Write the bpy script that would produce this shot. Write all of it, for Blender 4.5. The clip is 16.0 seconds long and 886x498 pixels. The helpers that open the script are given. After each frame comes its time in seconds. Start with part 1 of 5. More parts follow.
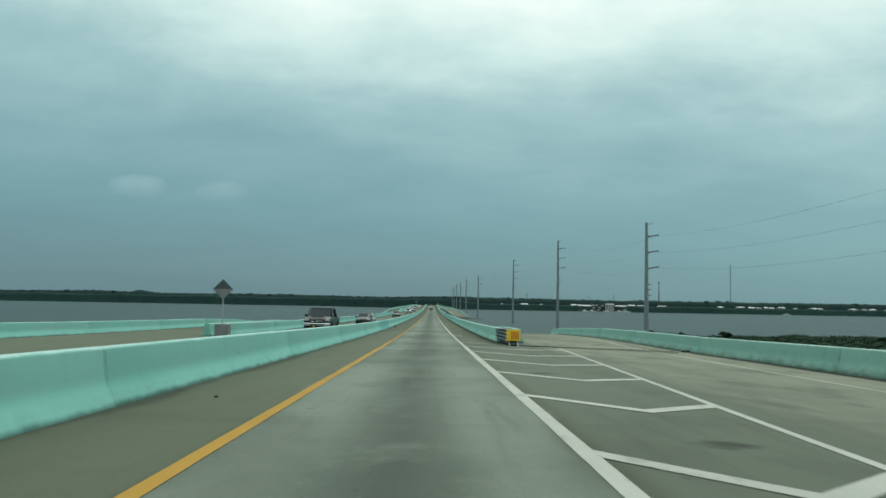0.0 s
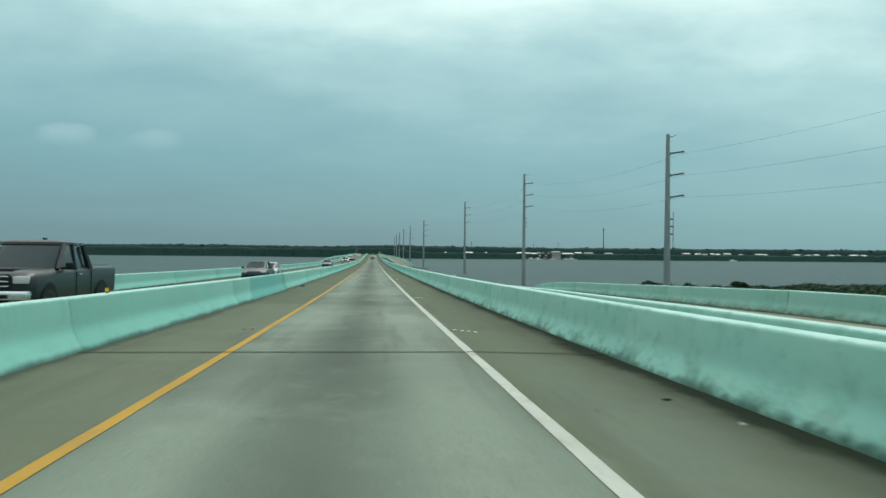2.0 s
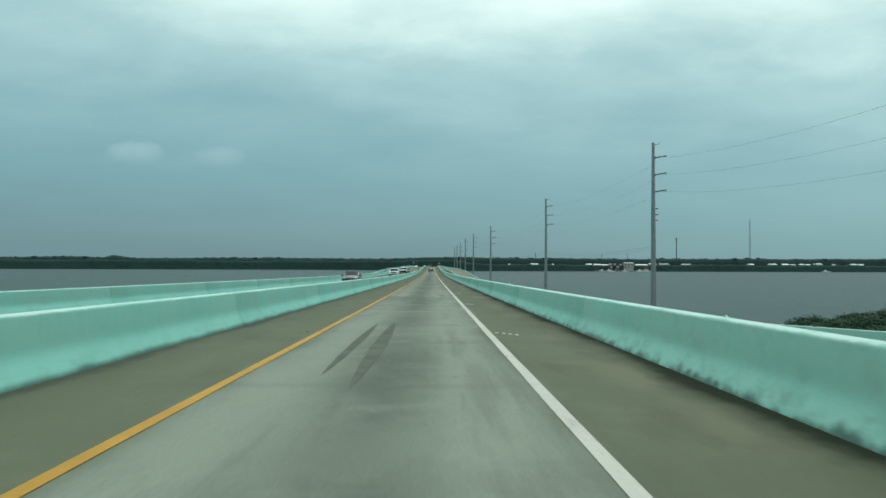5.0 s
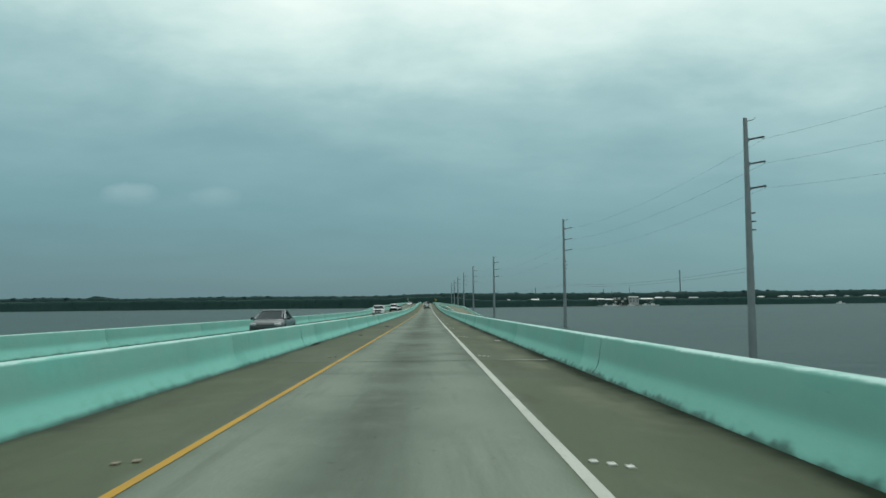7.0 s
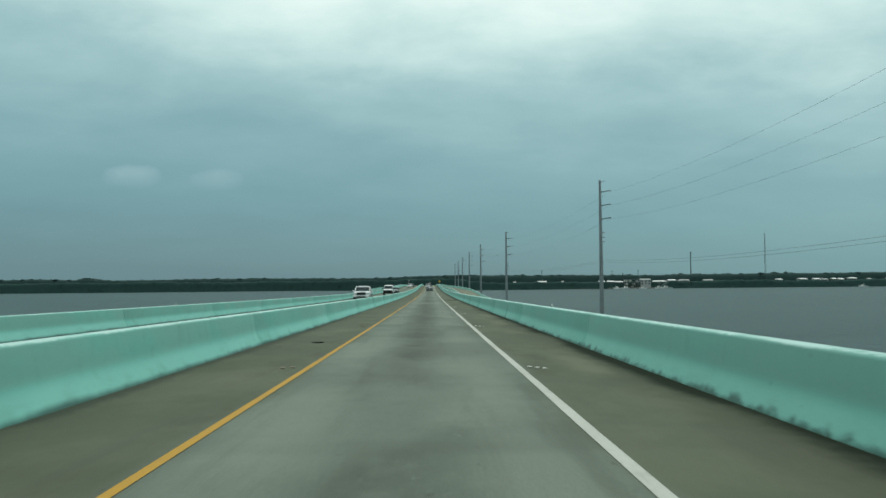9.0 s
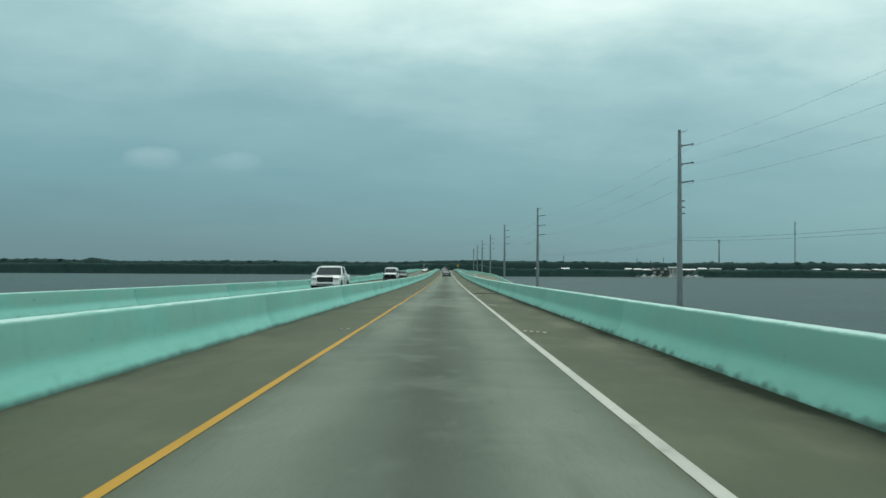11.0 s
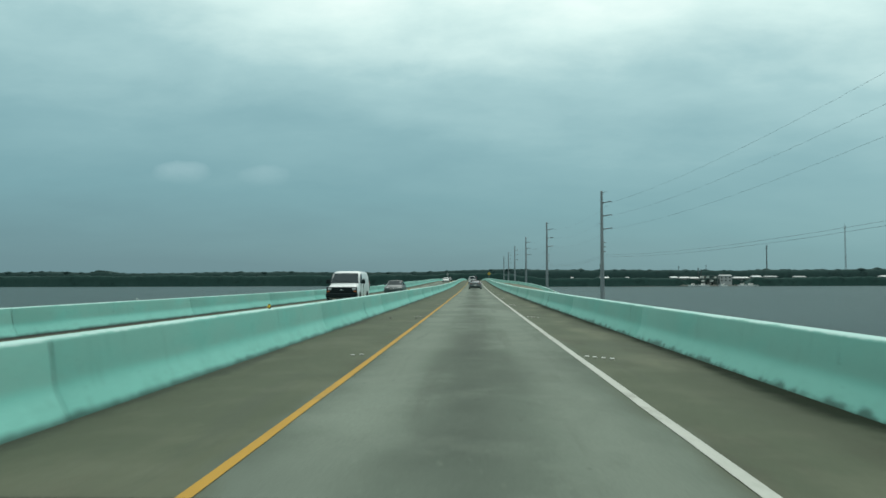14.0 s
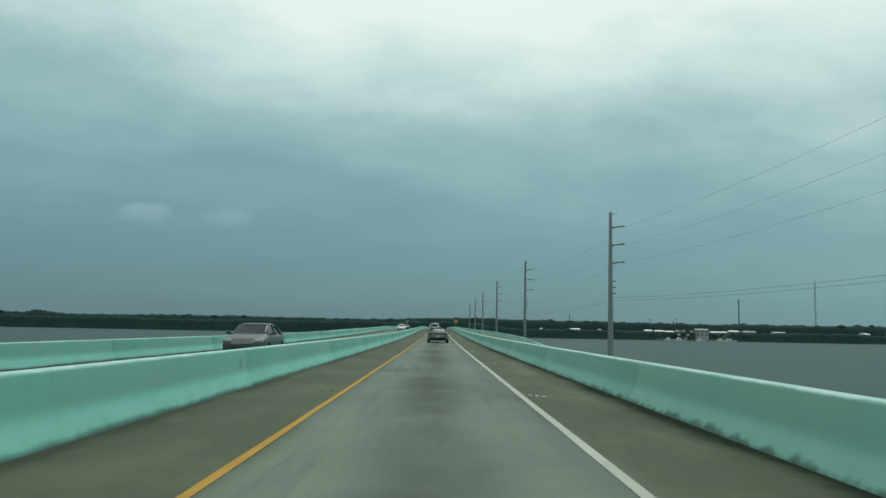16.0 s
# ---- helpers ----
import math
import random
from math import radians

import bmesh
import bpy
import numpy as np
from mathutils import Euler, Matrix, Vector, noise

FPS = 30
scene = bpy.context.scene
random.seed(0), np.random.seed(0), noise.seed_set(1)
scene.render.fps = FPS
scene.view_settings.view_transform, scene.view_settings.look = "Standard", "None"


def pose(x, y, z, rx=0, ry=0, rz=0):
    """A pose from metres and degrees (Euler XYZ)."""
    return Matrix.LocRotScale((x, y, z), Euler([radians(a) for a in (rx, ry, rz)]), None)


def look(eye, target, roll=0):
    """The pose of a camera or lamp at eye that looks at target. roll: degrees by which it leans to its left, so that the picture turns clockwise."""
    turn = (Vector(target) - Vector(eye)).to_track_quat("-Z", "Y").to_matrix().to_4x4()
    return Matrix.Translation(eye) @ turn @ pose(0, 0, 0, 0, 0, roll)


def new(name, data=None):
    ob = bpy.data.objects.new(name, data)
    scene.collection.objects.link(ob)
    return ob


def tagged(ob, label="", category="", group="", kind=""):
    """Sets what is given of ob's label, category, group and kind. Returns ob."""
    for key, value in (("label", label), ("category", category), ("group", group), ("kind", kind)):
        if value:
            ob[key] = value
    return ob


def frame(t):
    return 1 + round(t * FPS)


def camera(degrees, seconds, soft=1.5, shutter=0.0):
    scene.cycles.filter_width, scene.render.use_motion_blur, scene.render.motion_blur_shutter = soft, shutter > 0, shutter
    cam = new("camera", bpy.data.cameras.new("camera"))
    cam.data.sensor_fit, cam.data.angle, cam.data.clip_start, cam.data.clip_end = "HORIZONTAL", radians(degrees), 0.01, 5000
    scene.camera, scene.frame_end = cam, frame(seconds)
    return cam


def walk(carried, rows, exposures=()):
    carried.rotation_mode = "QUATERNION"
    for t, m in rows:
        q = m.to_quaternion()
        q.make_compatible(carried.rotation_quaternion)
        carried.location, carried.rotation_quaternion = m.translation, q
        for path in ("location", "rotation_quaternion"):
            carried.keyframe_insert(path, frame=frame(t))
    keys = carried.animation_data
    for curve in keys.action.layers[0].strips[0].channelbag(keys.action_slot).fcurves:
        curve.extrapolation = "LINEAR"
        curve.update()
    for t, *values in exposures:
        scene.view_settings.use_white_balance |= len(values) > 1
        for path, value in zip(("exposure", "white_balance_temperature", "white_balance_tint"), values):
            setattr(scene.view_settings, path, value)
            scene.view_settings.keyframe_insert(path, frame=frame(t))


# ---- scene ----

# ------------------------------------------------------------------ camera
cam = camera(56.3, 16.0, soft=1.6, shutter=0.15)
PATH = [
    (0, 0.295, -0.000, 8.746, 3.685, -1.006, -0.777),
    (0.5, 0.238, 10.430, 8.533, 1.236, 0.800, -2.166),
    (1, 0.223, 20.949, 8.332, 0.586, -0.992, -5.504),
    (1.5, 0.270, 31.547, 8.159, 0.343, -0.640, -5.852),
    (2, 0.331, 42.028, 8.001, 0.239, -0.507, -4.826),
    (2.5, 0.377, 52.659, 7.813, 0.648, -1.134, -3.551),
    (3, 0.450, 63.448, 7.626, -1.811, -0.174, -3.364),
    (3.5, 0.527, 73.986, 7.492, -1.958, 1.198, -3.630),
    (4, 0.541, 84.642, 7.415, -1.281, 0.098, -3.773),
    (4.5, 0.611, 95.689, 7.226, -1.111, -0.062, -1.954),
    (5, 0.607, 106.823, 7.131, 1.105, -0.165, -0.749),
    (7.5, 0.516, 160.818, 6.702, 3.757, 0.801, -1.186),
    (8, 0.424, 171.377, 6.596, 3.858, 0.509, -1.660),
    (8.5, 0.384, 181.948, 6.518, 2.834, -0.070, -0.162),
    (9, 0.317, 192.531, 6.452, 2.459, 0.548, -0.888),
    (9.5, 0.285, 203.167, 6.352, 1.945, 0.516, -0.155),
    (12, 0.081, 260.340, 6.018, 1.427, -0.458, 0.229),
    (12.5, 0.021, 271.798, 5.980, 1.629, -0.104, 0.709),
    (13, 0.000, 283.401, 5.920, 2.882, 0.273, 1.316),
    (13.5, -0.025, 295.101, 5.852, 1.359, 0.419, 1.393),
    (14, -0.018, 306.924, 5.828, 2.196, 0.175, 2.163),
    (14.5, 0.026, 318.871, 5.766, 1.237, -0.401, 1.306),
    (15, 0.089, 330.760, 5.782, 1.599, 0.032, 1.181),
    (15.5, 0.105, 342.421, 5.771, 3.519, -0.274, 0.209),
    (16, 0.093, 354.054, 5.757, 5.559, -1.072, -0.360),
]
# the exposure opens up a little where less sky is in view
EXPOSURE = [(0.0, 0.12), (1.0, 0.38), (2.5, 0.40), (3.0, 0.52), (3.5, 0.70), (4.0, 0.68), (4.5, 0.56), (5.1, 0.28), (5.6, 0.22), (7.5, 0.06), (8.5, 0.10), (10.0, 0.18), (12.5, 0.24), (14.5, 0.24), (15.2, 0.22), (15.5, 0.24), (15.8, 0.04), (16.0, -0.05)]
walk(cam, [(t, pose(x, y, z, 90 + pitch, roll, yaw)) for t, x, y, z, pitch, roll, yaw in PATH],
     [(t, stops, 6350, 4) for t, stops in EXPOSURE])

# ------------------------------------------------------------------ sky and sun
SUN_ELEV, SUN_TURN = radians(52), radians(8)
world = bpy.data.worlds.new("overcast_sky")
scene.world = world
world.use_nodes = True
wt = world.node_tree
wt.nodes.clear()


def wnode(kind, **values):
    n = wt.nodes.new(kind)
    for k, v in values.items():
        n.inputs[k].default_value = v
    return n


def wmath(op, a, b=None):
    n = wt.nodes.new("ShaderNodeMath")
    n.operation = op
    for i, v in enumerate((a, b)):
        if v is None:
            continue
        if isinstance(v, (int, float)):
            n.inputs[i].default_value = v
        else:
            wt.links.new(v, n.inputs[i])
    return n.outputs[0]


w_dir = wt.nodes.new("ShaderNodeTexCoord").outputs["Generated"]
w_sep = wt.nodes.new("ShaderNodeSeparateXYZ")
wt.links.new(w_dir, w_sep.inputs[0])
elev = wmath("MAXIMUM", w_sep.outputs[2], 0.0)
flat = wmath("ADD", elev, 0.22)
w_uv = wt.nodes.new("ShaderNodeCombineXYZ")
wt.links.new(wmath("DIVIDE", w_sep.outputs[0], flat), w_uv.inputs[0])
wt.links.new(wmath("MULTIPLY", wmath("DIVIDE", w_sep.outputs[1], flat), 1.2), w_uv.inputs[1])
clouds = wnode("ShaderNodeTexNoise", Scale=0.85, Detail=5.0, Roughness=0.45, Distortion=0.2)
wt.links.new(w_uv.outputs[0], clouds.inputs["Vector"])
level = wmath("ADD", elev, wmath("MULTIPLY", wmath("SUBTRACT", clouds.outputs[0], 0.5), wmath("ADD", wmath("MULTIPLY", elev, 0.65), 0.03)))
fluff = wnode("ShaderNodeTexNoise", Scale=2.6, Detail=8.0, Roughness=0.58, Distortion=0.15)
wt.links.new(w_uv.outputs[0], fluff.inputs["Vector"])
level = wmath("ADD", level, wmath("MULTIPLY", wmath("SUBTRACT", fluff.outputs[0], 0.5), wmath("ADD", wmath("MULTIPLY", elev, 0.42), 0.012)))
level = wmath("ADD", level, wmath("ADD", wmath("MULTIPLY", w_sep.outputs[0], 0.07), wmath("MULTIPLY", wmath("MAXIMUM", w_sep.outputs[0], 0.0), wmath("SUBTRACT", 0.08, wmath("MULTIPLY", elev, 0.38)))))
w_ramp = wt.nodes.new("ShaderNodeValToRGB")
wt.links.new(level, w_ramp.inputs[0])
SKY_STEPS = [(0.0, (0.106, 0.200, 0.232)), (0.09, (0.150, 0.282, 0.312)), (0.16, (0.206, 0.350, 0.374)),
             (0.23, (0.325, 0.48, 0.49)), (0.30, (0.58, 0.72, 0.69)), (0.36, (0.81, 0.88, 0.83)), (0.9, (1.07, 1.10, 1.05))]
els = w_ramp.color_ramp.elements
while len(els) < len(SKY_STEPS):
    els.new(0.5)
for e, (at, col) in zip(els, SKY_STEPS):
    e.position, e.color = at, (*col, 1)
# two small pale clouds low in the sky
az = wmath("DIVIDE", w_sep.outputs[0], wmath("MAXIMUM", w_sep.outputs[1], 0.05))
up = wmath("DIVIDE", w_sep.outputs[2], wmath("MAXIMUM", w_sep.outputs[1], 0.05))
wisp = wnode("ShaderNodeTexNoise", Scale=48.0, Detail=7.0)
wt.links.new(w_dir, wisp.inputs["Vector"])
total = None
for cu, cv, ru, rv, gain in ((-0.358, 0.134, 0.041, 0.0150, 0.082), (-0.256, 0.129, 0.034, 0.0140, 0.050)):
    du = wmath("POWER", wmath("ABSOLUTE", wmath("DIVIDE", wmath("SUBTRACT", az, cu), ru)), 2.0)
    rise = wmath("SUBTRACT", up, cv)
    # a rounded crown above, a long soft fade below
    crown = wmath("POWER", wmath("DIVIDE", wmath("MAXIMUM", rise, 0.0), rv), 2.0)
    skirt = wmath("POWER", wmath("DIVIDE", wmath("MAXIMUM", wmath("MULTIPLY", rise, -1.0), 0.0), rv * 1.15), 2.0)
    near = wmath("MAXIMUM", wmath("SUBTRACT", 1.0, wmath("ADD", wmath("ADD", du, wmath("ADD", crown, skirt)), wmath("MULTIPLY", wmath("SUBTRACT", wisp.outputs[0], 0.5), 1.0))), 0.0)
    lit = wmath("ADD", 0.75, wmath("MINIMUM", wmath("MAXIMUM", wmath("DIVIDE", rise, rv * 1.6), -0.55), 0.45))
    g = wmath("MULTIPLY", wmath("MULTIPLY", wmath("POWER", wmath("MINIMUM", near, 1.0), 0.9), lit), gain)
    total = g if total is None else wmath("ADD", total, g)
w_add = wt.nodes.new("ShaderNodeMix")
w_add.data_type, w_add.blend_type = "RGBA", "ADD"
w_add.inputs[0].default_value = 1.0
wt.links.new(w_ramp.outputs[0], w_add.inputs[6])
w_puff = wt.nodes.new("ShaderNodeCombineXYZ")
for i in range(3):
    wt.links.new(total, w_puff.inputs[i])
wt.links.new(w_puff.outputs[0], w_add.inputs[7])
nishita = wt.nodes.new("ShaderNodeTexSky")
nishita.sky_type, nishita.sun_disc = "NISHITA", False
nishita.sun_elevation, nishita.sun_rotation = SUN_ELEV, SUN_TURN
bg_clear, bg_cloud = wnode("ShaderNodeBackground", Strength=0.006), wnode("ShaderNodeBackground", Strength=1.0)
wt.links.new(nishita.outputs[0], bg_clear.inputs[0])
wt.links.new(w_add.outputs[2], bg_cloud.inputs[0])
w_sum = wt.nodes.new("ShaderNodeAddShader")
wt.links.new(bg_clear.outputs[0], w_sum.inputs[0])
wt.links.new(bg_cloud.outputs[0], w_sum.inputs[1])
wt.links.new(w_sum.outputs[0], wt.nodes.new("ShaderNodeOutputWorld").inputs[0])

sun = new("sun", bpy.data.lights.new("sun", "SUN"))
sun.data.energy, sun.data.angle, sun.data.color = 0.7, radians(25), (1.0, 0.97, 0.90)
sun.matrix_world = look((0, 0, 60), (-math.sin(SUN_TURN), -math.cos(SUN_TURN), 60 - math.tan(SUN_ELEV)))


# ------------------------------------------------------------------ materials
class Mat:
    """A small builder for a node material whose textures lie in world metres."""

    def __init__(self, name, colour, rough=0.6, metal=0.0, spec=0.5):
        self.m = bpy.data.materials.new(name)
        self.m.use_nodes = True
        self.t = self.m.node_tree
        self.p = self.t.nodes["Principled BSDF"]
        self.p.inputs["Roughness"].default_value = rough
        self.p.inputs["Metallic"].default_value = metal
        self.p.inputs["Specular IOR Level"].default_value = spec
        self.p.inputs["Base Color"].default_value = (*colour, 1)
        rgb = self.t.nodes.new("ShaderNodeRGB")
        rgb.outputs[0].default_value = (*colour, 1)
        self.col = rgb.outputs[0]
        self.pos = self.t.nodes.new("ShaderNodeNewGeometry").outputs["Position"]

    def math(self, op, a, b=None, c=None):
        n = self.t.nodes.new("ShaderNodeMath")
        n.operation = op
        for i, v in enumerate((a, b, c)):
            if v is None:
                continue
            if isinstance(v, (int, float)):
                n.inputs[i].default_value = v
            else:
                self.t.links.new(v, n.inputs[i])
        return n.outputs[0]

    def axis(self, k):
        n = self.t.nodes.new("ShaderNodeSeparateXYZ")
        self.t.links.new(self.pos, n.inputs[0])
        return n.outputs[k]

    def local(self, k):
        n = self.t.nodes.new("ShaderNodeSeparateXYZ")
        self.t.links.new(self.t.nodes.new("ShaderNodeTexCoord").outputs["Object"], n.inputs[0])
        return n.outputs[k]

    def chance(self):
        return self.t.nodes.new("ShaderNodeObjectInfo").outputs["Random"]

    def noise(self, scale, stretch=(1, 1, 1), detail=4.0, rough=0.55, lo=0.35, hi=0.65):
        """Noise in world metres, spread between lo and hi to 0..1."""
        mp = self.t.nodes.new("ShaderNodeMapping")
        mp.inputs["Scale"].default_value = stretch
        self.t.links.new(self.pos, mp.inputs["Vector"])
        n = self.t.nodes.new("ShaderNodeTexNoise")
        n.inputs["Scale"].default_value, n.inputs["Detail"].default_value, n.inputs["Roughness"].default_value = scale, detail, rough
        self.t.links.new(mp.outputs[0], n.inputs["Vector"])
        return self.span(n.outputs[0], lo, hi)

    def span(self, v, lo, hi):
        if lo > hi:
            return self.math("SUBTRACT", 1.0, self.span(v, hi, lo))
        n = self.t.nodes.new("ShaderNodeMapRange")
        n.interpolation_type = "SMOOTHSTEP"
        n.inputs["From Min"].default_value, n.inputs["From Max"].default_value = lo, hi
        self.t.links.new(v, n.inputs["Value"])
        return n.outputs[0]

    def mul(self, a, b):
        return self.math("MULTIPLY", a, b)

    def blend(self, colour, mask, amount=1.0, mode="MIX"):
        n = self.t.nodes.new("ShaderNodeMix")
        n.data_type, n.blend_type = "RGBA", mode
        self.t.links.new(self.mul(mask, amount), n.inputs[0])
        self.t.links.new(self.col, n.inputs[6])
        n.inputs[7].default_value = (*colour, 1)
        self.col = n.outputs[2]
        return self

    def bump(self, height, strength, distance):
        n = self.t.nodes.new("ShaderNodeBump")
        n.inputs["Strength"].default_value, n.inputs["Distance"].default_value = strength, distance
        self.t.links.new(height, n.inputs["Height"])
        self.t.links.new(n.outputs[0], self.p.inputs["Normal"])
        return self

    def roughness(self, mask, lo, hi):
        self.t.links.new(self.math("MULTIPLY_ADD", mask, hi - lo, lo), self.p.inputs["Roughness"])
        return self

    def done(self):
        self.t.links.new(self.col, self.p.inputs["Base Color"])
        return self.m


def plain(name, colour, rough=0.5, metal=0.0, vary=0.12, scale=6.0, spec=0.5):
    b = Mat(name, colour, rough, metal, spec)
    b.blend(tuple(c * 0.6 for c in colour), b.noise(scale), vary * 2)
    b.blend(tuple(min(1, c * 1.25) for c in colour), b.noise(scale * 7), vary)
    return b.done()


def road_material():
    b = Mat("road_concrete", (0.090, 0.113, 0.070), 0.85, spec=0.14)
    x, y = b.axis(0), b.axis(1)
    # travelled lanes are paler than the shoulders
    wav = b.mul(b.math("SUBTRACT", b.noise(0.25, (1, 1, 1), 4.0), 0.5), 0.22)
    lane = b.span(b.math("ADD", b.math("ABSOLUTE", x), wav), 2.0, 1.6)
    lane2 = b.span(b.math("ABSOLUTE", b.math("ADD", x, 8.66)), 2.05, 1.65)
    lanes = b.math("MAXIMUM", lane, lane2)
    sides = b.math("SUBTRACT", 1.0, lanes)
    b.blend((0.120, 0.154, 0.122), lanes, 0.95)
    b.blend((0.190, 0.236, 0.192), b.mul(b.noise(0.13, (1.5, 0.8, 1), 4.0, 0.55, 0.40, 0.64), lanes), 0.62)
    b.blend((0.127, 0.152, 0.108), b.mul(b.noise(0.20, (1.2, 0.35, 1), 4.0, 0.55, 0.46, 0.70), sides), 0.45)
    b.blend((0.066, 0.066, 0.045), b.mul(b.noise(0.9, (1.0, 0.25, 1), 5.0, 0.6, 0.52, 0.72), sides), 0.5)
    # the gore and the ramp were poured paler
    b.blend((0.132, 0.162, 0.126), b.mul(b.span(x, 1.9, 2.3), b.span(y, 58.0, 47.0)), 0.8)
    b.blend((0.270, 0.282, 0.212), b.mul(b.span(x, 5.2, 6.6), b.noise(0.16, (1.2, 0.5, 1), 4.0, 0.6, 0.20, 0.60)), 0.75)
    b.blend((0.088, 0.108, 0.082), b.mul(b.mul(b.span(x, 1.9, 2.3), b.span(y, 58.0, 47.0)), b.noise(0.5, (1.6, 0.6, 1), 5.0, 0.6, 0.48, 0.66)), 0.6)
    b.blend((0.165, 0.188, 0.135), b.mul(b.span(y, 70.15, 70.05), b.span(x, -1.9, -2.0)), 0.30)
    # pale sun-bleached pours in the lane, some edges straight across the road
    b.blend((0.235, 0.283, 0.232), b.mul(b.noise(0.075, (0.02, 1, 1), 2.0, 0.5, 0.55, 0.60), lanes), 0.35)
    # wheel tracks polished paler on both sides of the lane
    track = b.math("ABSOLUTE", b.math("SUBTRACT", b.math("ABSOLUTE", b.math("ADD", x, 0.05)), 1.15))
    b.blend((0.225, 0.272, 0.222), b.mul(b.span(track, 0.65, 0.10), b.noise(0.10, (0.8, 1, 1), 4.0, 0.6, 0.25, 0.58)), 0.62)
    # oil band down the middle of each lane, wandering a little
    wob = b.mul(b.math("SUBTRACT", b.noise(0.03, (0.0, 1, 1), 2.0, 0.5, 0.2, 0.8), 0.5), 0.25)
    mid = b.math("ABSOLUTE", b.math("ADD", b.math("ADD", x, 0.05), wob))
    b.blend((0.040, 0.052, 0.041), b.mul(b.span(mid, 0.85, 0.0), b.noise(0.11, (0.5, 1, 1), 4.0, 0.6, 0.12, 0.58)), 0.62)
    mid2 = b.math("ABSOLUTE", b.math("ADD", x, 8.66))
    b.blend((0.060, 0.067, 0.056), b.span(mid2, 0.7, 0.1), 0.6)
    b.blend((0.072, 0.088, 0.069), b.mul(b.noise(1.2, (1.2, 0.45, 1), 6.0, 0.7, 0.54, 0.74), lanes), 0.22)
    b.blend((0.250, 0.290, 0.240), b.mul(b.noise(1.7, (1.0, 0.5, 1), 6.0, 0.7, 0.58, 0.76), lanes), 0.35)
    # cloudy blotches, hairline cracks and small dark droppings
    b.blend((0.245, 0.290, 0.238), b.mul(b.noise(0.7, (1, 0.8, 1), 5.0, 0.65, 0.50, 0.72), lanes), 0.34)
    b.blend((0.076, 0.092, 0.073), b.mul(b.noise(0.55, (1.2, 0.9, 1), 5.0, 0.65, 0.54, 0.72), lanes), 0.16)
    b.blend((0.155, 0.172, 0.118), b.mul(b.noise(0.8, (1, 0.8, 1), 6.0, 0.68, 0.52, 0.70), sides), 0.26)
    b.blend((0.035, 0.040, 0.032), b.noise(5.5, (1, 0.8, 1), 2.0, 0.5, 0.73, 0.77), 0.55)
    # the deck's colour is a little darker past the first spans
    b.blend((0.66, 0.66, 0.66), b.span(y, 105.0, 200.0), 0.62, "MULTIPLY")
    b.blend((0.195, 0.238, 0.195), b.mul(b.mul(b.mul(b.span(y, 326.0, 336.0), b.span(y, 372.0, 362.0)), lanes), b.noise(0.35, (1, 0.6, 1), 5.0, 0.6, 0.30, 0.60)), 0.42)
    b.blend((0.165, 0.172, 0.120), b.mul(b.mul(b.span(y, 150.0, 220.0), sides), b.noise(0.45, (1, 0.6, 1), 6.0, 0.65, 0.45, 0.66)), 0.30)
    # the first metres of the deck are darker too
    b.blend((0.84, 0.84, 0.84), b.span(y, 24.0, 6.0), 0.9, "MULTIPLY")
    # broad cloudy mottling over all the lanes
    b.blend((0.185, 0.225, 0.185), b.mul(b.noise(0.34, (1, 0.5, 1), 4.0, 0.55, 0.50, 0.63), lanes), 0.36)
    b.blend((0.052, 0.064, 0.052), b.mul(b.noise(0.27, (1.3, 0.5, 1), 4.0, 0.55, 0.51, 0.65), lanes), 0.30)
    # oil dropped between the gore stripes
    for ox, oy, rx, ry in ((3.53, 9.05, 0.42, 0.34), (3.07, 20.4, 0.42, 0.34), (2.44, 40.2, 0.40, 0.42)):
        far2 = b.math("ADD", b.math("POWER", b.math("ABSOLUTE", b.mul(b.math("SUBTRACT", x, ox), 1 / rx)), 2.0), b.math("POWER", b.math("ABSOLUTE", b.mul(b.math("SUBTRACT", y, oy), 1 / ry)), 2.0))
        far2 = b.math("ADD", far2, b.mul(b.math("SUBTRACT", b.noise(3.0, (1, 1, 1), 4.0, 0.6), 0.5), 0.7))
        b.blend((0.030, 0.034, 0.027), b.span(far2, 1.3, 0.0), 0.85)
    # cross bands left by the pours, and broom streaks
    b.blend((0.060, 0.072, 0.058), b.noise(0.45, (0.25, 1, 1), 3.0, 0.6, 0.55, 0.72), 0.26)
    b.blend((0.062, 0.073, 0.057), b.noise(2.2, (1, 0.06, 1), 3.0, 0.6, 0.52, 0.74), 0.35)
    fine = b.noise(34.0, (1, 1, 1), 3.0, 0.7, 0.3, 0.7)
    b.blend((0.047, 0.050, 0.039), fine, 0.28)
    b.blend((0.21, 0.245, 0.20), b.noise(80.0, (1, 1, 1), 2.0, 0.7, 0.58, 0.74), 0.24)
    b.blend((0.20, 0.235, 0.19), b.mul(b.noise(9.0, (1, 0.6, 1), 5.0, 0.75, 0.60, 0.74), lanes), 0.38)
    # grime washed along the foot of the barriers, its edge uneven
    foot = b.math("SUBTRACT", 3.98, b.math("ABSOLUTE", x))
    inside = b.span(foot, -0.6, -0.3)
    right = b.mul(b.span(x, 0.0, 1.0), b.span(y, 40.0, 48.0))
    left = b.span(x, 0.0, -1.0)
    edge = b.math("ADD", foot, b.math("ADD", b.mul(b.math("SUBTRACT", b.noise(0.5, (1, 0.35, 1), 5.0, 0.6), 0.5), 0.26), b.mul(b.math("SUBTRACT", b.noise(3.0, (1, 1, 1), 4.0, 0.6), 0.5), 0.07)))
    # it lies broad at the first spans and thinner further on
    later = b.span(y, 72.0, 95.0)
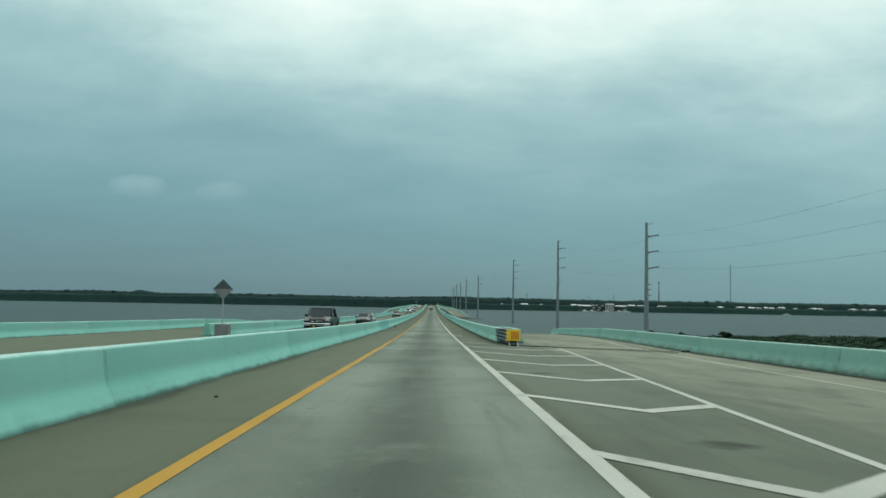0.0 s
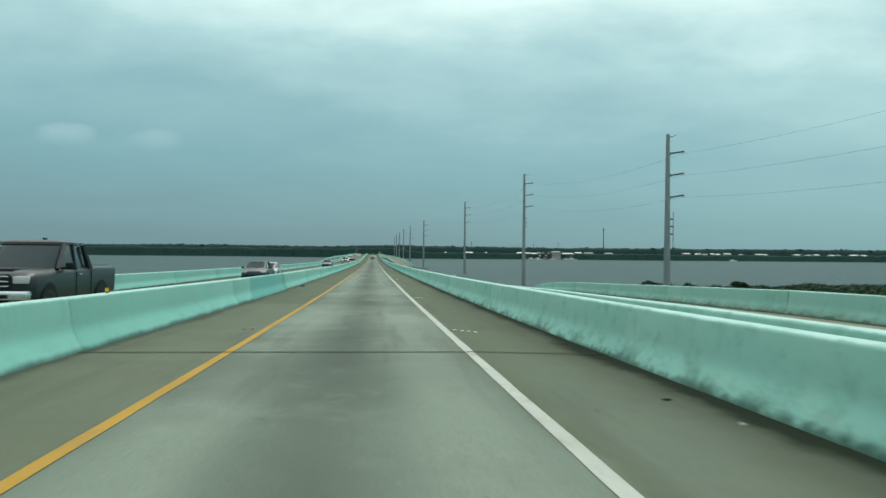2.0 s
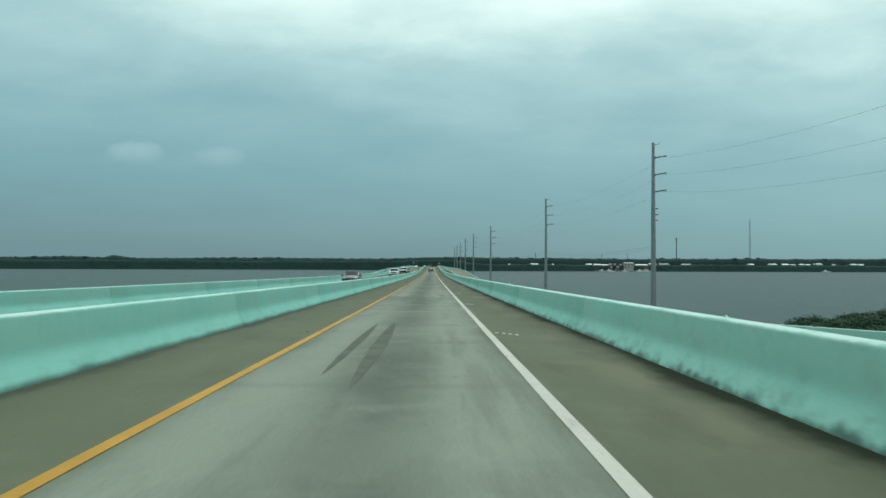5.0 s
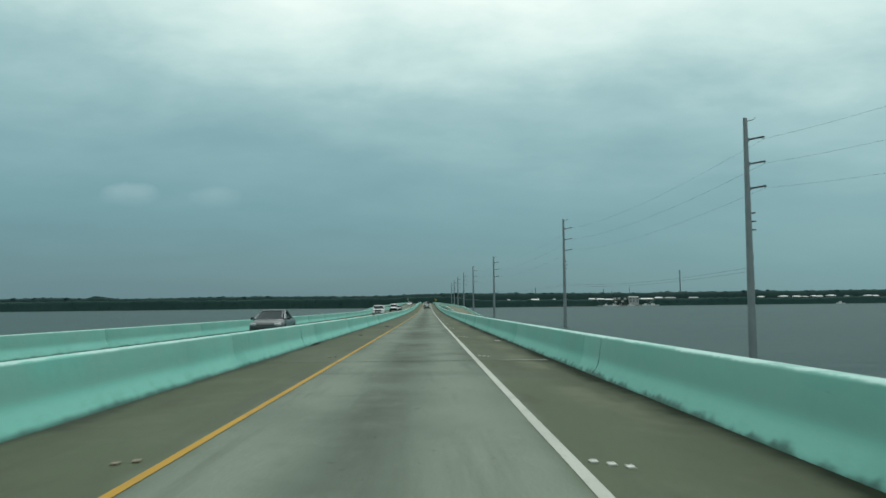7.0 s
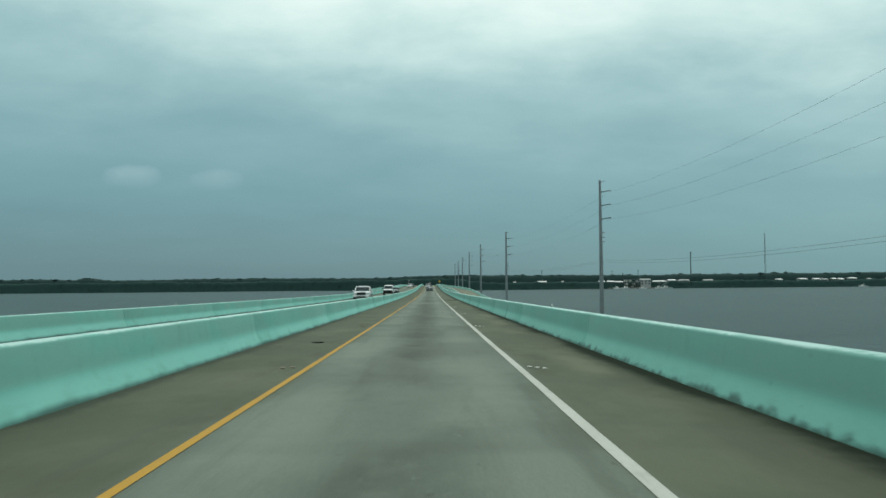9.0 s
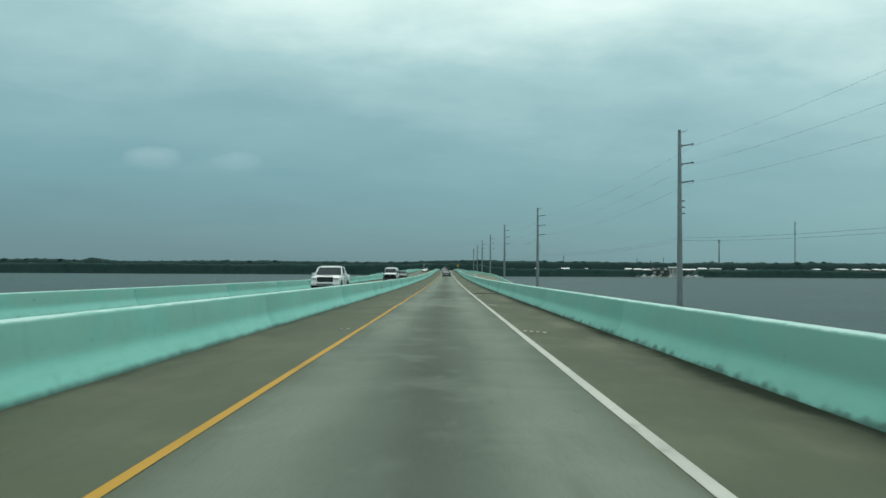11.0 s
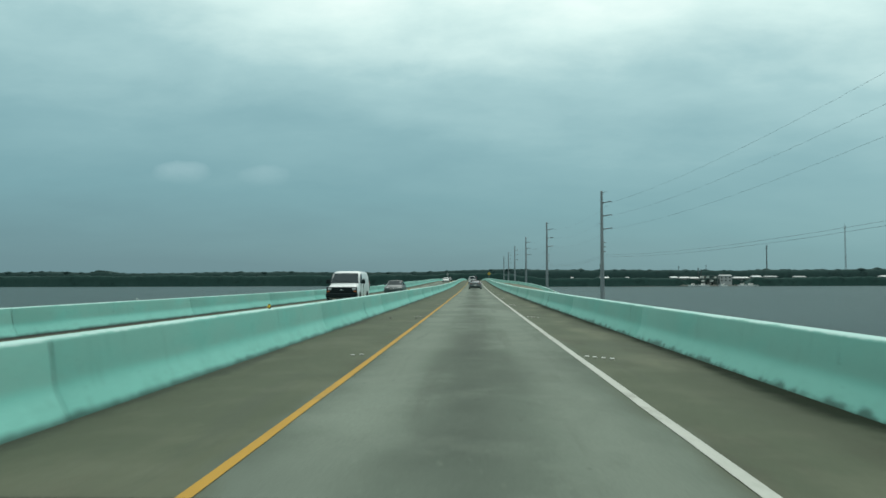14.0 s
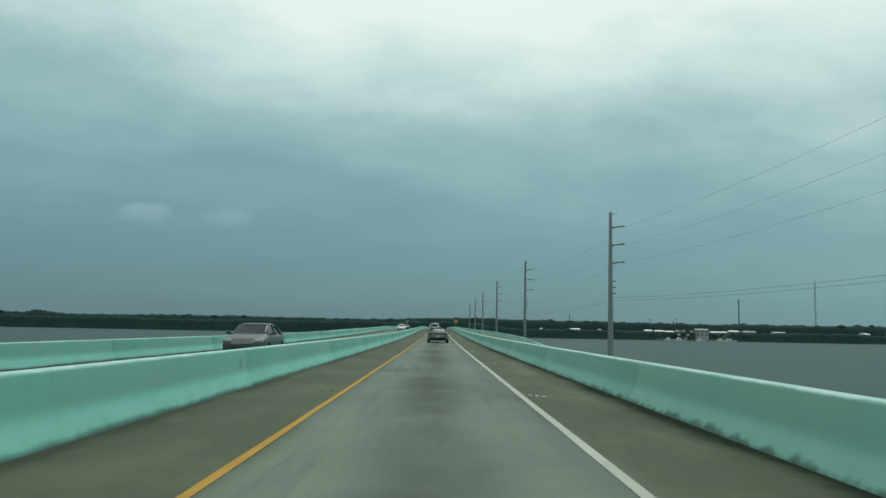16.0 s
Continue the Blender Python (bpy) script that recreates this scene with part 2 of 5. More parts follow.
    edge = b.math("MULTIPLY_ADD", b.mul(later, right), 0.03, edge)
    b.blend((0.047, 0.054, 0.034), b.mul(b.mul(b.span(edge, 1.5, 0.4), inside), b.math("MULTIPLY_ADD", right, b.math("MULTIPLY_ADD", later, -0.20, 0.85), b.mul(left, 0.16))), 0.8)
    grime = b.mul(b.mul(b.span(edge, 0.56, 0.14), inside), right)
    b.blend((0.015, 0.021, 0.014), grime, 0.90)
    # washed sand dries pale beside it
    sand = b.mul(b.mul(b.mul(b.span(edge, 0.5, 0.75), b.span(edge, 1.5, 0.9)), b.mul(later, right)), b.noise(0.35, (1, 0.5, 1), 5.0, 0.6, 0.42, 0.64))
    b.blend((0.175, 0.180, 0.122), sand, 0.42)
    b.blend((0.030, 0.032, 0.022), b.mul(b.mul(b.span(foot, 1.0, 0.2), right), b.noise(1.8, (1, 0.8, 1), 5.0, 0.65, 0.54, 0.70)), 0.35)
    b.t.links.new(b.math("MULTIPLY_ADD", grime, -0.14, 0.16), b.p.inputs["Specular IOR Level"])
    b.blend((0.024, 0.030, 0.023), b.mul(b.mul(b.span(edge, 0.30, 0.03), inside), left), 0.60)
    # a smooth dark band runs along the oncoming side's outer barrier
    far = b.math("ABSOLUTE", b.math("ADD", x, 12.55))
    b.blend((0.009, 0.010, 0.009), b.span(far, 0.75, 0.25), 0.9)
    b.bump(fine, 0.35, 0.004)
    return b.done()


def barrier_material():
    b = Mat("turquoise_barrier_paint", (0.170, 0.475, 0.415), 0.68, spec=0.18)
    x, y, z = b.axis(0), b.axis(1), b.local(2)
    b.blend((0.190, 0.500, 0.432), b.chance(), 0.35)
    # cloudy fading at three sizes
    b.blend((0.118, 0.370, 0.320), b.noise(0.35, (1, 1, 1.4), 4.0, 0.55, 0.45, 0.7), 0.45)
    b.blend((0.235, 0.515, 0.455), b.noise(0.8, (1, 0.6, 1.6), 4.0, 0.6, 0.52, 0.75), 0.45)
    b.blend((0.110, 0.300, 0.252), b.noise(4.5, (1, 0.8, 1.2), 5.0, 0.65, 0.50, 0.72), 0.30)
    # sky light on the sloping foot is put into a paler colour
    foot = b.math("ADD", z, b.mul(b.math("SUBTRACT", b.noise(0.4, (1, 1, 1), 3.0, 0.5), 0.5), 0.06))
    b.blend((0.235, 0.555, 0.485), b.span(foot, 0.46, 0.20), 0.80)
    # above the bend the face is greyer, in patches
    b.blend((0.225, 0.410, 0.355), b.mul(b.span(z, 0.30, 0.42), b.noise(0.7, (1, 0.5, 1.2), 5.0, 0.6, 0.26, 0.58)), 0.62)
    # rain runs down from the top, some long, some short
    runs = b.mul(b.noise(6.0, (1, 1, 0.07), 4.0, 0.6, 0.52, 0.70), b.noise(0.5, (1, 1, 0.5), 3.0, 0.5, 0.42, 0.62))
    b.blend((0.100, 0.205, 0.168), b.mul(runs, b.span(z, 0.22, 0.62)), 0.26)
    b.blend((0.13, 0.245, 0.205), b.noise(3.2, (1, 1, 0.16), 4.0, 0.6, 0.60, 0.76), 0.28)
    # knocks, soot spots and bare scrapes
    b.blend((0.06, 0.11, 0.09), b.noise(2.3, (1, 1, 1), 4.0, 0.55, 0.69, 0.74), 0.40)
    b.blend((0.05, 0.085, 0.07), b.noise(9.0, (1, 1, 1), 3.0, 0.6, 0.71, 0.76), 0.55)
    b.blend((0.50, 0.60, 0.54), b.noise(2.6, (1, 0.7, 1), 5.0, 0.7, 0.70, 0.78), 0.5)
    # the shoulder's barrier has faded greyer than the median's
    outer = b.span(x, 2.0, 3.0)
    early = b.span(y, 160.0, 80.0)
    b.blend((0.275, 0.480, 0.410), b.mul(outer, b.math("MAXIMUM", b.math("MAXIMUM", early, 0.35), b.span(y, 345.0, 362.0))), 0.70)
    # further on its colour is darkened overall
    b.blend((0.79, 0.83, 0.83), b.mul(outer, b.span(y, 120.0, 175.0)), 0.9, "MULTIPLY")
    b.blend((0.135, 0.240, 0.192), b.mul(b.mul(outer, early), b.noise(2.2, (1, 1, 1.3), 6.0, 0.7, 0.48, 0.68)), 0.50)
    b.blend((0.330, 0.480, 0.415), b.mul(b.mul(outer, early), b.noise(1.3, (1, 0.8, 1.6), 6.0, 0.7, 0.54, 0.72)), 0.45)
    # the ramp's outer barrier is dull, and darkens to grey-green towards its foot
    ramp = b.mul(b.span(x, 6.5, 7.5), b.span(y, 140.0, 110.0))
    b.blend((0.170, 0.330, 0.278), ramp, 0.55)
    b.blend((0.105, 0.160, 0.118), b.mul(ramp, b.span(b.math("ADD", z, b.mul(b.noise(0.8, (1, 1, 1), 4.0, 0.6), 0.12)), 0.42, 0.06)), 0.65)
    # the median's first stretch has chalked to a paler mint
    b.blend((0.270, 0.545, 0.475), b.mul(b.span(x, -2.0, -3.0), b.span(y, 150.0, 100.0)), 0.34)
    # algae and soot splashed up from the gutter
    splash = b.mul(b.span(z, 0.40, 0.05), b.noise(1.5, (1, 0.8, 1.5), 6.0, 0.7, 0.44, 0.66))
    b.blend((0.070, 0.135, 0.105), b.mul(b.mul(outer, early), splash), 0.75)
    b.blend((0.085, 0.190, 0.155), splash, 0.22)
    # black mould creeping up unevenly from the gutter
    creep = b.math("ADD", z, b.math("ADD", b.mul(b.math("SUBTRACT", b.noise(0.9, (1, 1, 0.4), 4.0, 0.6), 0.5), -0.035),
                                    b.mul(b.math("SUBTRACT", b.noise(3.0, (1, 1, 0.6), 3.0, 0.6), 0.5), -0.014)))
    creep = b.math("ADD", creep, b.mul(outer, b.mul(b.math("SUBTRACT", b.noise(3.4, (1, 0.7, 0.5), 6.0, 0.70), 0.40), -0.10)))
    b.blend((0.036, 0.068, 0.055), b.span(creep, 0.105, 0.0), 0.82)
    # the top edge is paler, with a ragged lower edge
    pale_top = b.math("ADD", z, b.math("ADD", b.mul(b.math("SUBTRACT", b.noise(1.1, (1, 1, 1), 5.0, 0.65), 0.5), 0.024),
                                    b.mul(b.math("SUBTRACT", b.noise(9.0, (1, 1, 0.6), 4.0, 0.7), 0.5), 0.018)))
    b.blend((0.46, 0.64, 0.61), b.span(pale_top, 0.786, 0.809), 0.78)
    # one stretch repainted in a bluer coat
    yy = b.math("ADD", y, b.mul(b.math("SUBTRACT", b.noise(0.5), 0.5), 1.0))
    coat = b.mul(b.mul(b.span(yy, 72.6, 73.4), b.span(yy, 84.9, 84.1)), b.mul(b.span(x, -3.4, -3.6), b.span(x, -4.5, -4.3)))
    b.blend((0.075, 0.32, 0.315), coat, 0.58)
    grain = b.noise(55.0, (1, 1, 1), 3.0, 0.7, 0.3, 0.7)
    b.blend((0.09, 0.26, 0.225), grain, 0.16)
    b.bump(grain, 0.3, 0.003)
    return b.done()


def paint_material(name, colour, worn=(0.32, 0.31, 0.27), wear=0.55):
    b = Mat(name, colour, 0.7, spec=0.12)
    b.blend(tuple(c * 0.72 for c in colour), b.noise(0.6, (1, 0.6, 1), 5.0, 0.65, 0.42, 0.70), 0.5)
    b.blend(worn, b.noise(2.4, (1, 0.5, 1), 6.0, 0.7, 0.54, 0.72), wear)
    b.blend(worn, b.noise(28.0, (1, 1, 1), 3.0, 0.7, 0.52, 0.72), wear * 0.8)
    return b.done()


def water_material():
    b = Mat("bay_water", (0.025, 0.054, 0.056), 0.35, spec=0.03)
    b.p.inputs["Specular Tint"].default_value = (0.77, 0.97, 0.93, 1)
    b.blend((0.037, 0.071, 0.072), b.noise(0.012, (1, 2.5, 1), 5.0, 0.6, 0.4, 0.65), 0.6)
    wave = b.math("ADD", b.noise(0.55, (1, 1.6, 1), 6.0, 0.62, 0.2, 0.8), b.mul(b.noise(0.09, (1, 2.0, 1), 3.0, 0.5, 0.2, 0.8), 1.5))
    b.bump(wave, 0.5, 0.25)
    return b.done()


def foliage_material(name, dark, pale, scale, island=0.45):
    b = Mat(name, dark, 0.8, spec=0.05)
    b.blend(pale, b.noise(scale, (1, 1, 1), 5.0, 0.65, 0.4, 0.68), 0.8)
    b.blend(tuple(c * 0.45 for c in dark), b.noise(scale * 4, (1, 1, 1), 4.0, 0.7, 0.5, 0.7), 0.6)
    n = b.t.nodes.new("ShaderNodeNewGeometry")
    b.blend(pale, n.outputs["Random Per Island"], island)
    return b.done()


def car_paint(name, colour, rough=0.28, metal=0.0, dust=0.10):
    b = Mat(name, colour, rough, metal)
    b.p.inputs["Coat Weight"].default_value = 0.14
    b.p.inputs["Specular IOR Level"].default_value = 0.22
    b.p.inputs["Coat Roughness"].default_value = 0.08
    z = b.local(2)
    b.blend((0.125, 0.140, 0.132), b.mul(b.span(z, 0.75, 0.2), b.noise(2.5)), dust * 2)
    b.blend((0.20, 0.225, 0.215), b.noise(1.4, (1, 1, 1), 5.0), dust * 0.4)
    return b.done()


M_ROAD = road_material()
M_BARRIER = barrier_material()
M_PATCH = plain("patching_mortar", (0.165, 0.185, 0.148), 0.85, vary=0.3, scale=2.0, spec=0.1)
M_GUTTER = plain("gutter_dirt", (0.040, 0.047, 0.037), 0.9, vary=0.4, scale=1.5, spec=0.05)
M_SIGN_BACK = plain("weathered_sign_back", (0.22, 0.235, 0.235), 0.6, 0.3, vary=0.3, scale=2.0)
M_WHITE = paint_material("white_road_paint", (0.415, 0.435, 0.392), (0.18, 0.19, 0.158))
M_YELLOW = paint_material("yellow_road_paint", (0.385, 0.228, 0.032), (0.22, 0.16, 0.055), 0.6)
M_WATER = water_material()
M_CONCRETE = plain("weathered_concrete", (0.36, 0.35, 0.31), 0.8, vary=0.25, scale=1.2)
M_DARK_JOINT = plain("joint_seal", (0.022, 0.024, 0.02), 0.8, spec=0.08)
M_STEEL = plain("galvanised_pole", (0.205, 0.240, 0.250), 0.55, 0.35, vary=0.16, scale=0.8)
M_ARM = plain("dark_insulator", (0.035, 0.045, 0.045), 0.4)
M_WIRE = plain("aluminium_wire", (0.105, 0.120, 0.122), 0.6, 0.1, spec=0.1)
M_MAST = plain("dull_mast_steel", (0.11, 0.125, 0.13), 0.6, 0.2)
M_ALU = plain("bare_sign_back", (0.42, 0.43, 0.42), 0.5, 0.5, vary=0.2, scale=2.0)
M_GUARD = plain("weathered_steel_rail", (0.075, 0.098, 0.104), 0.55, 0.4, vary=0.3, scale=3.0)
M_NOSE = plain("yellow_plastic", (0.75, 0.50, 0.025), 0.45, vary=0.12, scale=3.0)
M_REFLECT = plain("orange_reflective_sheet", (0.62, 0.235, 0.012), 0.35, vary=0.10, scale=5.0)
M_RUBBER = plain("black_rubber", (0.016, 0.017, 0.016), 0.8, spec=0.1)
M_TYRE = plain("tyre_rubber", (0.013, 0.019, 0.020), 0.8, spec=0.2)
M_RIM = plain("alloy_rim", (0.34, 0.35, 0.36), 0.35, 0.8)
M_GLASS = plain("dark_car_glass", (0.010, 0.020, 0.021), 0.06, vary=0.04, spec=0.32)
M_GLASS.node_tree.nodes["Principled BSDF"].inputs["Specular Tint"].default_value = (0.70, 0.88, 1.0, 1)
M_TRIM = plain("black_plastic_trim", (0.010, 0.017, 0.018), 0.6, spec=0.10)
M_CHROME = plain("bright_metal", (0.62, 0.63, 0.63), 0.18, 0.95, vary=0.04)
M_HEAD = plain("headlamp_lens", (0.40, 0.43, 0.44), 0.12, vary=0.1)
M_AMBER = plain("amber_lens", (0.34, 0.10, 0.03), 0.3)
M_RED = plain("red_lens", (0.10, 0.012, 0.012), 0.2)
M_PLATE = plain("plate_blank", (0.55, 0.55, 0.52), 0.5)
# haze over the far shore is put into these two leaf colours
M_SHORE = foliage_material("far_hammock_leaves", (0.026, 0.057, 0.051), (0.033, 0.067, 0.060), 0.03, 0.0)
M_SHORE_BACK = foliage_material("grey_green_crowns", (0.026, 0.052, 0.049), (0.033, 0.060, 0.057), 0.03, 0.0)
M_MANGROVE = foliage_material("mangrove_leaves", (0.020, 0.041, 0.025), (0.030, 0.055, 0.031), 0.3, 0.08)
M_BARK = plain("mangrove_bark", (0.10, 0.085, 0.07), 0.85)
M_MUD = plain("shore_mud", (0.050, 0.052, 0.040), 0.9, vary=0.25, scale=0.4)
M_HOUSE = plain("white_house_wall", (0.72, 0.72, 0.68), 0.7, vary=0.12, scale=0.3)
M_HOUSE_GREY = plain("grey_shed_wall", (0.30, 0.33, 0.33), 0.7, vary=0.2, scale=0.3)
# shade on the shore buildings is put into this dark colour
M_SHADE_WALL = plain("siding_dark_for_shade", (0.105, 0.135, 0.128), 0.8, vary=0.25, scale=0.4)
M_ROOF = plain("white_metal_roof", (0.58, 0.61, 0.61), 0.45, vary=0.1, scale=0.3)
M_WINDOW = plain("dark_window", (0.03, 0.04, 0.045), 0.15)
M_SIGN_DULL = plain("faded_yellow_sheet", (0.40, 0.275, 0.035), 0.6, vary=0.2, scale=3.0)
M_SIGN = plain("yellow_sign_sheet", (0.72, 0.44, 0.02), 0.45)
M_RPM = plain("white_marker", (0.52, 0.53, 0.49), 0.4)
M_RPM_DULL = plain("grimy_white_marker", (0.31, 0.32, 0.29), 0.5)
M_RPM_AMBER = plain("dull_amber_marker", (0.185, 0.150, 0.095), 0.6)


# ------------------------------------------------------------------ mesh helpers
def finish(name, bm, material, smooth=False):
    bmesh.ops.recalc_face_normals(bm, faces=bm.faces)
    me = bpy.data.meshes.new(name)
    bm.to_mesh(me)
    bm.free()
    for m in (material if isinstance(material, (list, tuple)) else (material,)):
        me.materials.append(m)
    if smooth:
        me.shade_smooth()
        me.set_sharp_from_angle(angle=radians(40))
    return me


def solid(name, bm, material, label, category="", group="", kind="", m=None, smooth=False):
    ob = tagged(new(name, finish(name, bm, material, smooth)), label, category, group, kind)
    if m is not None:
        ob.matrix_world = m
    return ob


def part(name, bm, material, parent, label="", smooth=False):
    ob = new(name, finish(name, bm, material, smooth))
    ob.parent = parent
    return tagged(ob, label)


def thing(name, label, category, group="", kind="", m=None):
    ob = tagged(new(name), label, category, group, kind)
    ob.empty_display_size = 0.2
    if m is not None:
        ob.matrix_world = m
    return ob


def box(bm, c, s, m=None, bevel=0.0):
    r = bmesh.ops.create_cube(bm, size=1)
    vs = r["verts"]
    for v in vs:
        v.co = Vector((v.co.x * s[0] + c[0], v.co.y * s[1] + c[1], v.co.z * s[2] + c[2]))
        if m is not None:
            v.co = m @ v.co
    if bevel:
        es = {e for v in vs for e in v.link_edges}
        bmesh.ops.bevel(bm, geom=list(es), offset=bevel, segments=2, affect="EDGES", profile=0.5)
    return vs


def boxed(c, s, m=None, bevel=0.0):
    bm = bmesh.new()
    box(bm, c, s, m, bevel)
    return bm


def tube(bm, pts, radii, sides=8, cap=True):
    """A tube through pts; radii one number or one for each point."""
    n = len(pts)
    if isinstance(radii, (int, float)):
        radii = [radii] * n
    rings = []
    for i, p in enumerate(pts):
        a, b = Vector(pts[max(0, i - 1)]), Vector(pts[min(n - 1, i + 1)])
        d = (b - a).normalized()
        side = d.cross(Vector((0, 0, 1)) if abs(d.z) < 0.95 else Vector((0, 1, 0))).normalized()
        top = side.cross(d)
        rings.append([bm.verts.new(Vector(p) + radii[i] * (math.cos(k * math.tau / sides) * side + math.sin(k * math.tau / sides) * top)) for k in range(sides)])
    for a, b in zip(rings, rings[1:]):
        for k in range(sides):
            bm.faces.new((a[k], a[(k + 1) % sides], b[(k + 1) % sides], b[k]))
    if cap:
        bm.faces.new(rings[0][::-1])
        bm.faces.new(rings[-1])


def tubed(pts, radii, sides=8):
    bm = bmesh.new()
    tube(bm, pts, radii, sides)
    return bm


def loft(rings):
    bm = bmesh.new()
    made = [[bm.verts.new(p) for p in r] for r in rings]
    n = len(rings[0])
    for a, b in zip(made, made[1:]):
        for k in range(n):
            bm.faces.new((a[k], a[(k + 1) % n], b[(k + 1) % n], b[k]))
    bm.faces.new(made[0][::-1])
    bm.faces.new(made[-1])
    return bm


def quad(bm, *pts):
    return bm.faces.new([bm.verts.new(p) for p in pts])


def plate(pts, depth):
    """A flat panel through pts with a thickness along its own normal."""
    bm = bmesh.new()
    f = bm.faces.new([bm.verts.new(p) for p in pts])
    f.normal_update()
    n = f.normal.copy()
    r = bmesh.ops.extrude_face_region(bm, geom=[f])
    for v in r["geom"]:
        if isinstance(v, bmesh.types.BMVert):
            v.co += n * depth
    return bm


# ------------------------------------------------------------------ the lie of the road
GRADE_Y = [-80, -20, 40, 90, 140, 190, 240, 290, 340, 400, 450, 520, 580, 640, 700, 800, 1100]
GRADE = [-1.92, -1.92, -1.81, -1.06, -0.85, -0.73, -0.57, -0.44, -0.04, 0.15, 0.6, 1.0, 0.7, 0.2, -0.3, -1.0, -0.6]
ROAD_START = 7.455
STATIONS = np.arange(-80.0, 1100.1, 2.0)
slope_at = np.interp(STATIONS, GRADE_Y, GRADE) / 100
HEIGHTS = np.concatenate([[0], np.cumsum(slope_at[1:] + slope_at[:-1])])
HEIGHTS += ROAD_START - np.interp(0, STATIONS, HEIGHTS)


def zr(y):
    return float(np.interp(y, STATIONS, HEIGHTS))


def cross(x):
    if x > 1.9:
        return -0.02 * min(x - 1.9, 3.0)
    if x < -4.65:
        return -0.0155 * min(-4.65 - x, 8.3)
    return 0.0


def zd(x, y):
    return zr(y) + cross(x)


def table(ys, vs, soft=10.0):
    def f(y):
        return float(np.mean(np.interp(y + np.linspace(-soft, soft, 9), ys, vs)))
    return f


MIRROR = -8.66          # the oncoming side mirrors ours: x -> MIRROR - x
RIGHT, MEDIAN = 4.30, -4.33
LEFT = MIRROR - RIGHT
ramp_outer = table([-80, -20, 17, 44, 64, 80, 110, 142, 165, 190, 220], [10.6, 12.2, 13.1, 13.7, 14.3, 15.4, 17.8, 20.8, 24.5, 31.0, 40.0])
ramp_line = table([-80, -20, 17, 30, 48, 64, 80, 110, 142, 165, 190, 220], [8.2, 9.5, 10.2, 10.65, 11.45, 12.6, 13.8, 16.25, 19.25, 22.95, 29.45, 38.45])
left_outer = table([-80, 0, 40, 90, 110, 142, 165, 190, 220], [-19.4, -21.2, -22.2, -22.6, -23.3, -26.1, -30.0, -36.9, -46.3])
ramp_inner = table([30, 48, 61, 84, 110, 142, 165, 190, 220], [5.0, 5.25, 5.8, 6.9, 9.4, 13.0, 16.6, 23.2, 32.2], 6.0)
ramp_low = table([44, 60, 80, 95, 112, 130, 142, 165, 190, 200, 220], [6.58, 6.26, 5.70, 5.22, 4.74, 4.08, 3.47, 2.25, 0.70, 0.50, 0.45], 8.0)
far_outer = table([430, 460, 490, 520, 550, 580, 620, 680, 760], [23.2, 20.6, 18.2, 16.5, 12.7, 8.4, 5.6, 4.4, 4.38], 7.0)
far_low = table([440, 462, 490, 520, 550, 580, 615], [0.4, 0.75, 2.45, 3.95, 4.8, 5.3, zr(615) - 0.06], 6.0)



def left_inner(y):
    return min(LEFT - 0.9, MIRROR - ramp_inner(y))


def ramp_z(y):
    k = min(1.0, max(0.0, (y - 36) / 24))
    return (1 - k) * (zr(y) - 0.06) + k * ramp_low(y)


def ramp_deck(x, y):
    """The exit ramp leans outward until it leaves the bridge."""
    return ramp_z(y) - 0.019 * max(0.0, x - 4.722) * min(1.0, max(0.0, (68 - y) / 24))


def left_z(y):
    k = min(1.0, max(0.0, (y - 85) / 45))
    return (1 - k) * (zr(y) - 0.18) + k * (ramp_low(y) - 0.13)


def far_z(y):
    k = min(1.0, max(0.0, (y - 585) / 30))
    return k * (zr(y) - 0.06) + (1 - k) * far_low(y)


def ribbon(name, y0, y1, left, right, height, material, label, category, depth=0.0, step=4.0, lanes=()):
    """A sheet between two edges along the road, with thickness where depth is given."""
    bm = bmesh.new()
    n = max(1, round((y1 - y0) / step))
    rows = []
    for i in range(n + 1):
        y = y0 + (y1 - y0) * i / n
        xs = [left(y), *[x for x in lanes if left(y) + 0.2 < x < right(y) - 0.2], right(y)] if lanes else [left(y), right(y)]
        rows.append([(x, y, height(x, y)) for x in xs])
    for a, b in zip(rows, rows[1:]):
        va, vb = [bm.verts.new(p) for p in a], [bm.verts.new(p) for p in b]
        for k in range(len(a) - 1):
            bm.faces.new((va[k], va[k + 1], vb[k + 1], vb[k]))
        if depth:
            la, lb = [bm.verts.new((p[0], p[1], p[2] - depth)) for p in (a[0], a[-1])], [bm.verts.new((p[0], p[1], p[2] - depth)) for p in (b[0], b[-1])]
            bm.faces.new((la[0], lb[0], lb[1], la[1]))
            bm.faces.new((va[0], vb[0], lb[0], la[0]))
            bm.faces.new((va[-1], la[1], lb[1], vb[-1]))
    bmesh.ops.remove_doubles(bm, verts=bm.verts, dist=0.0005)
    return solid(name, bm, material, label, category, kind="structure")


# ------------------------------------------------------------------ water, decks, markings
bm = bmesh.new()
quad(bm, (-4900, -800, 0), (4900, -800, 0), (4900, 4950, 0), (-4900, 4950, 0))
solid("water", bm, M_WATER, "calm grey bay water under an overcast sky", "water", kind="structure")

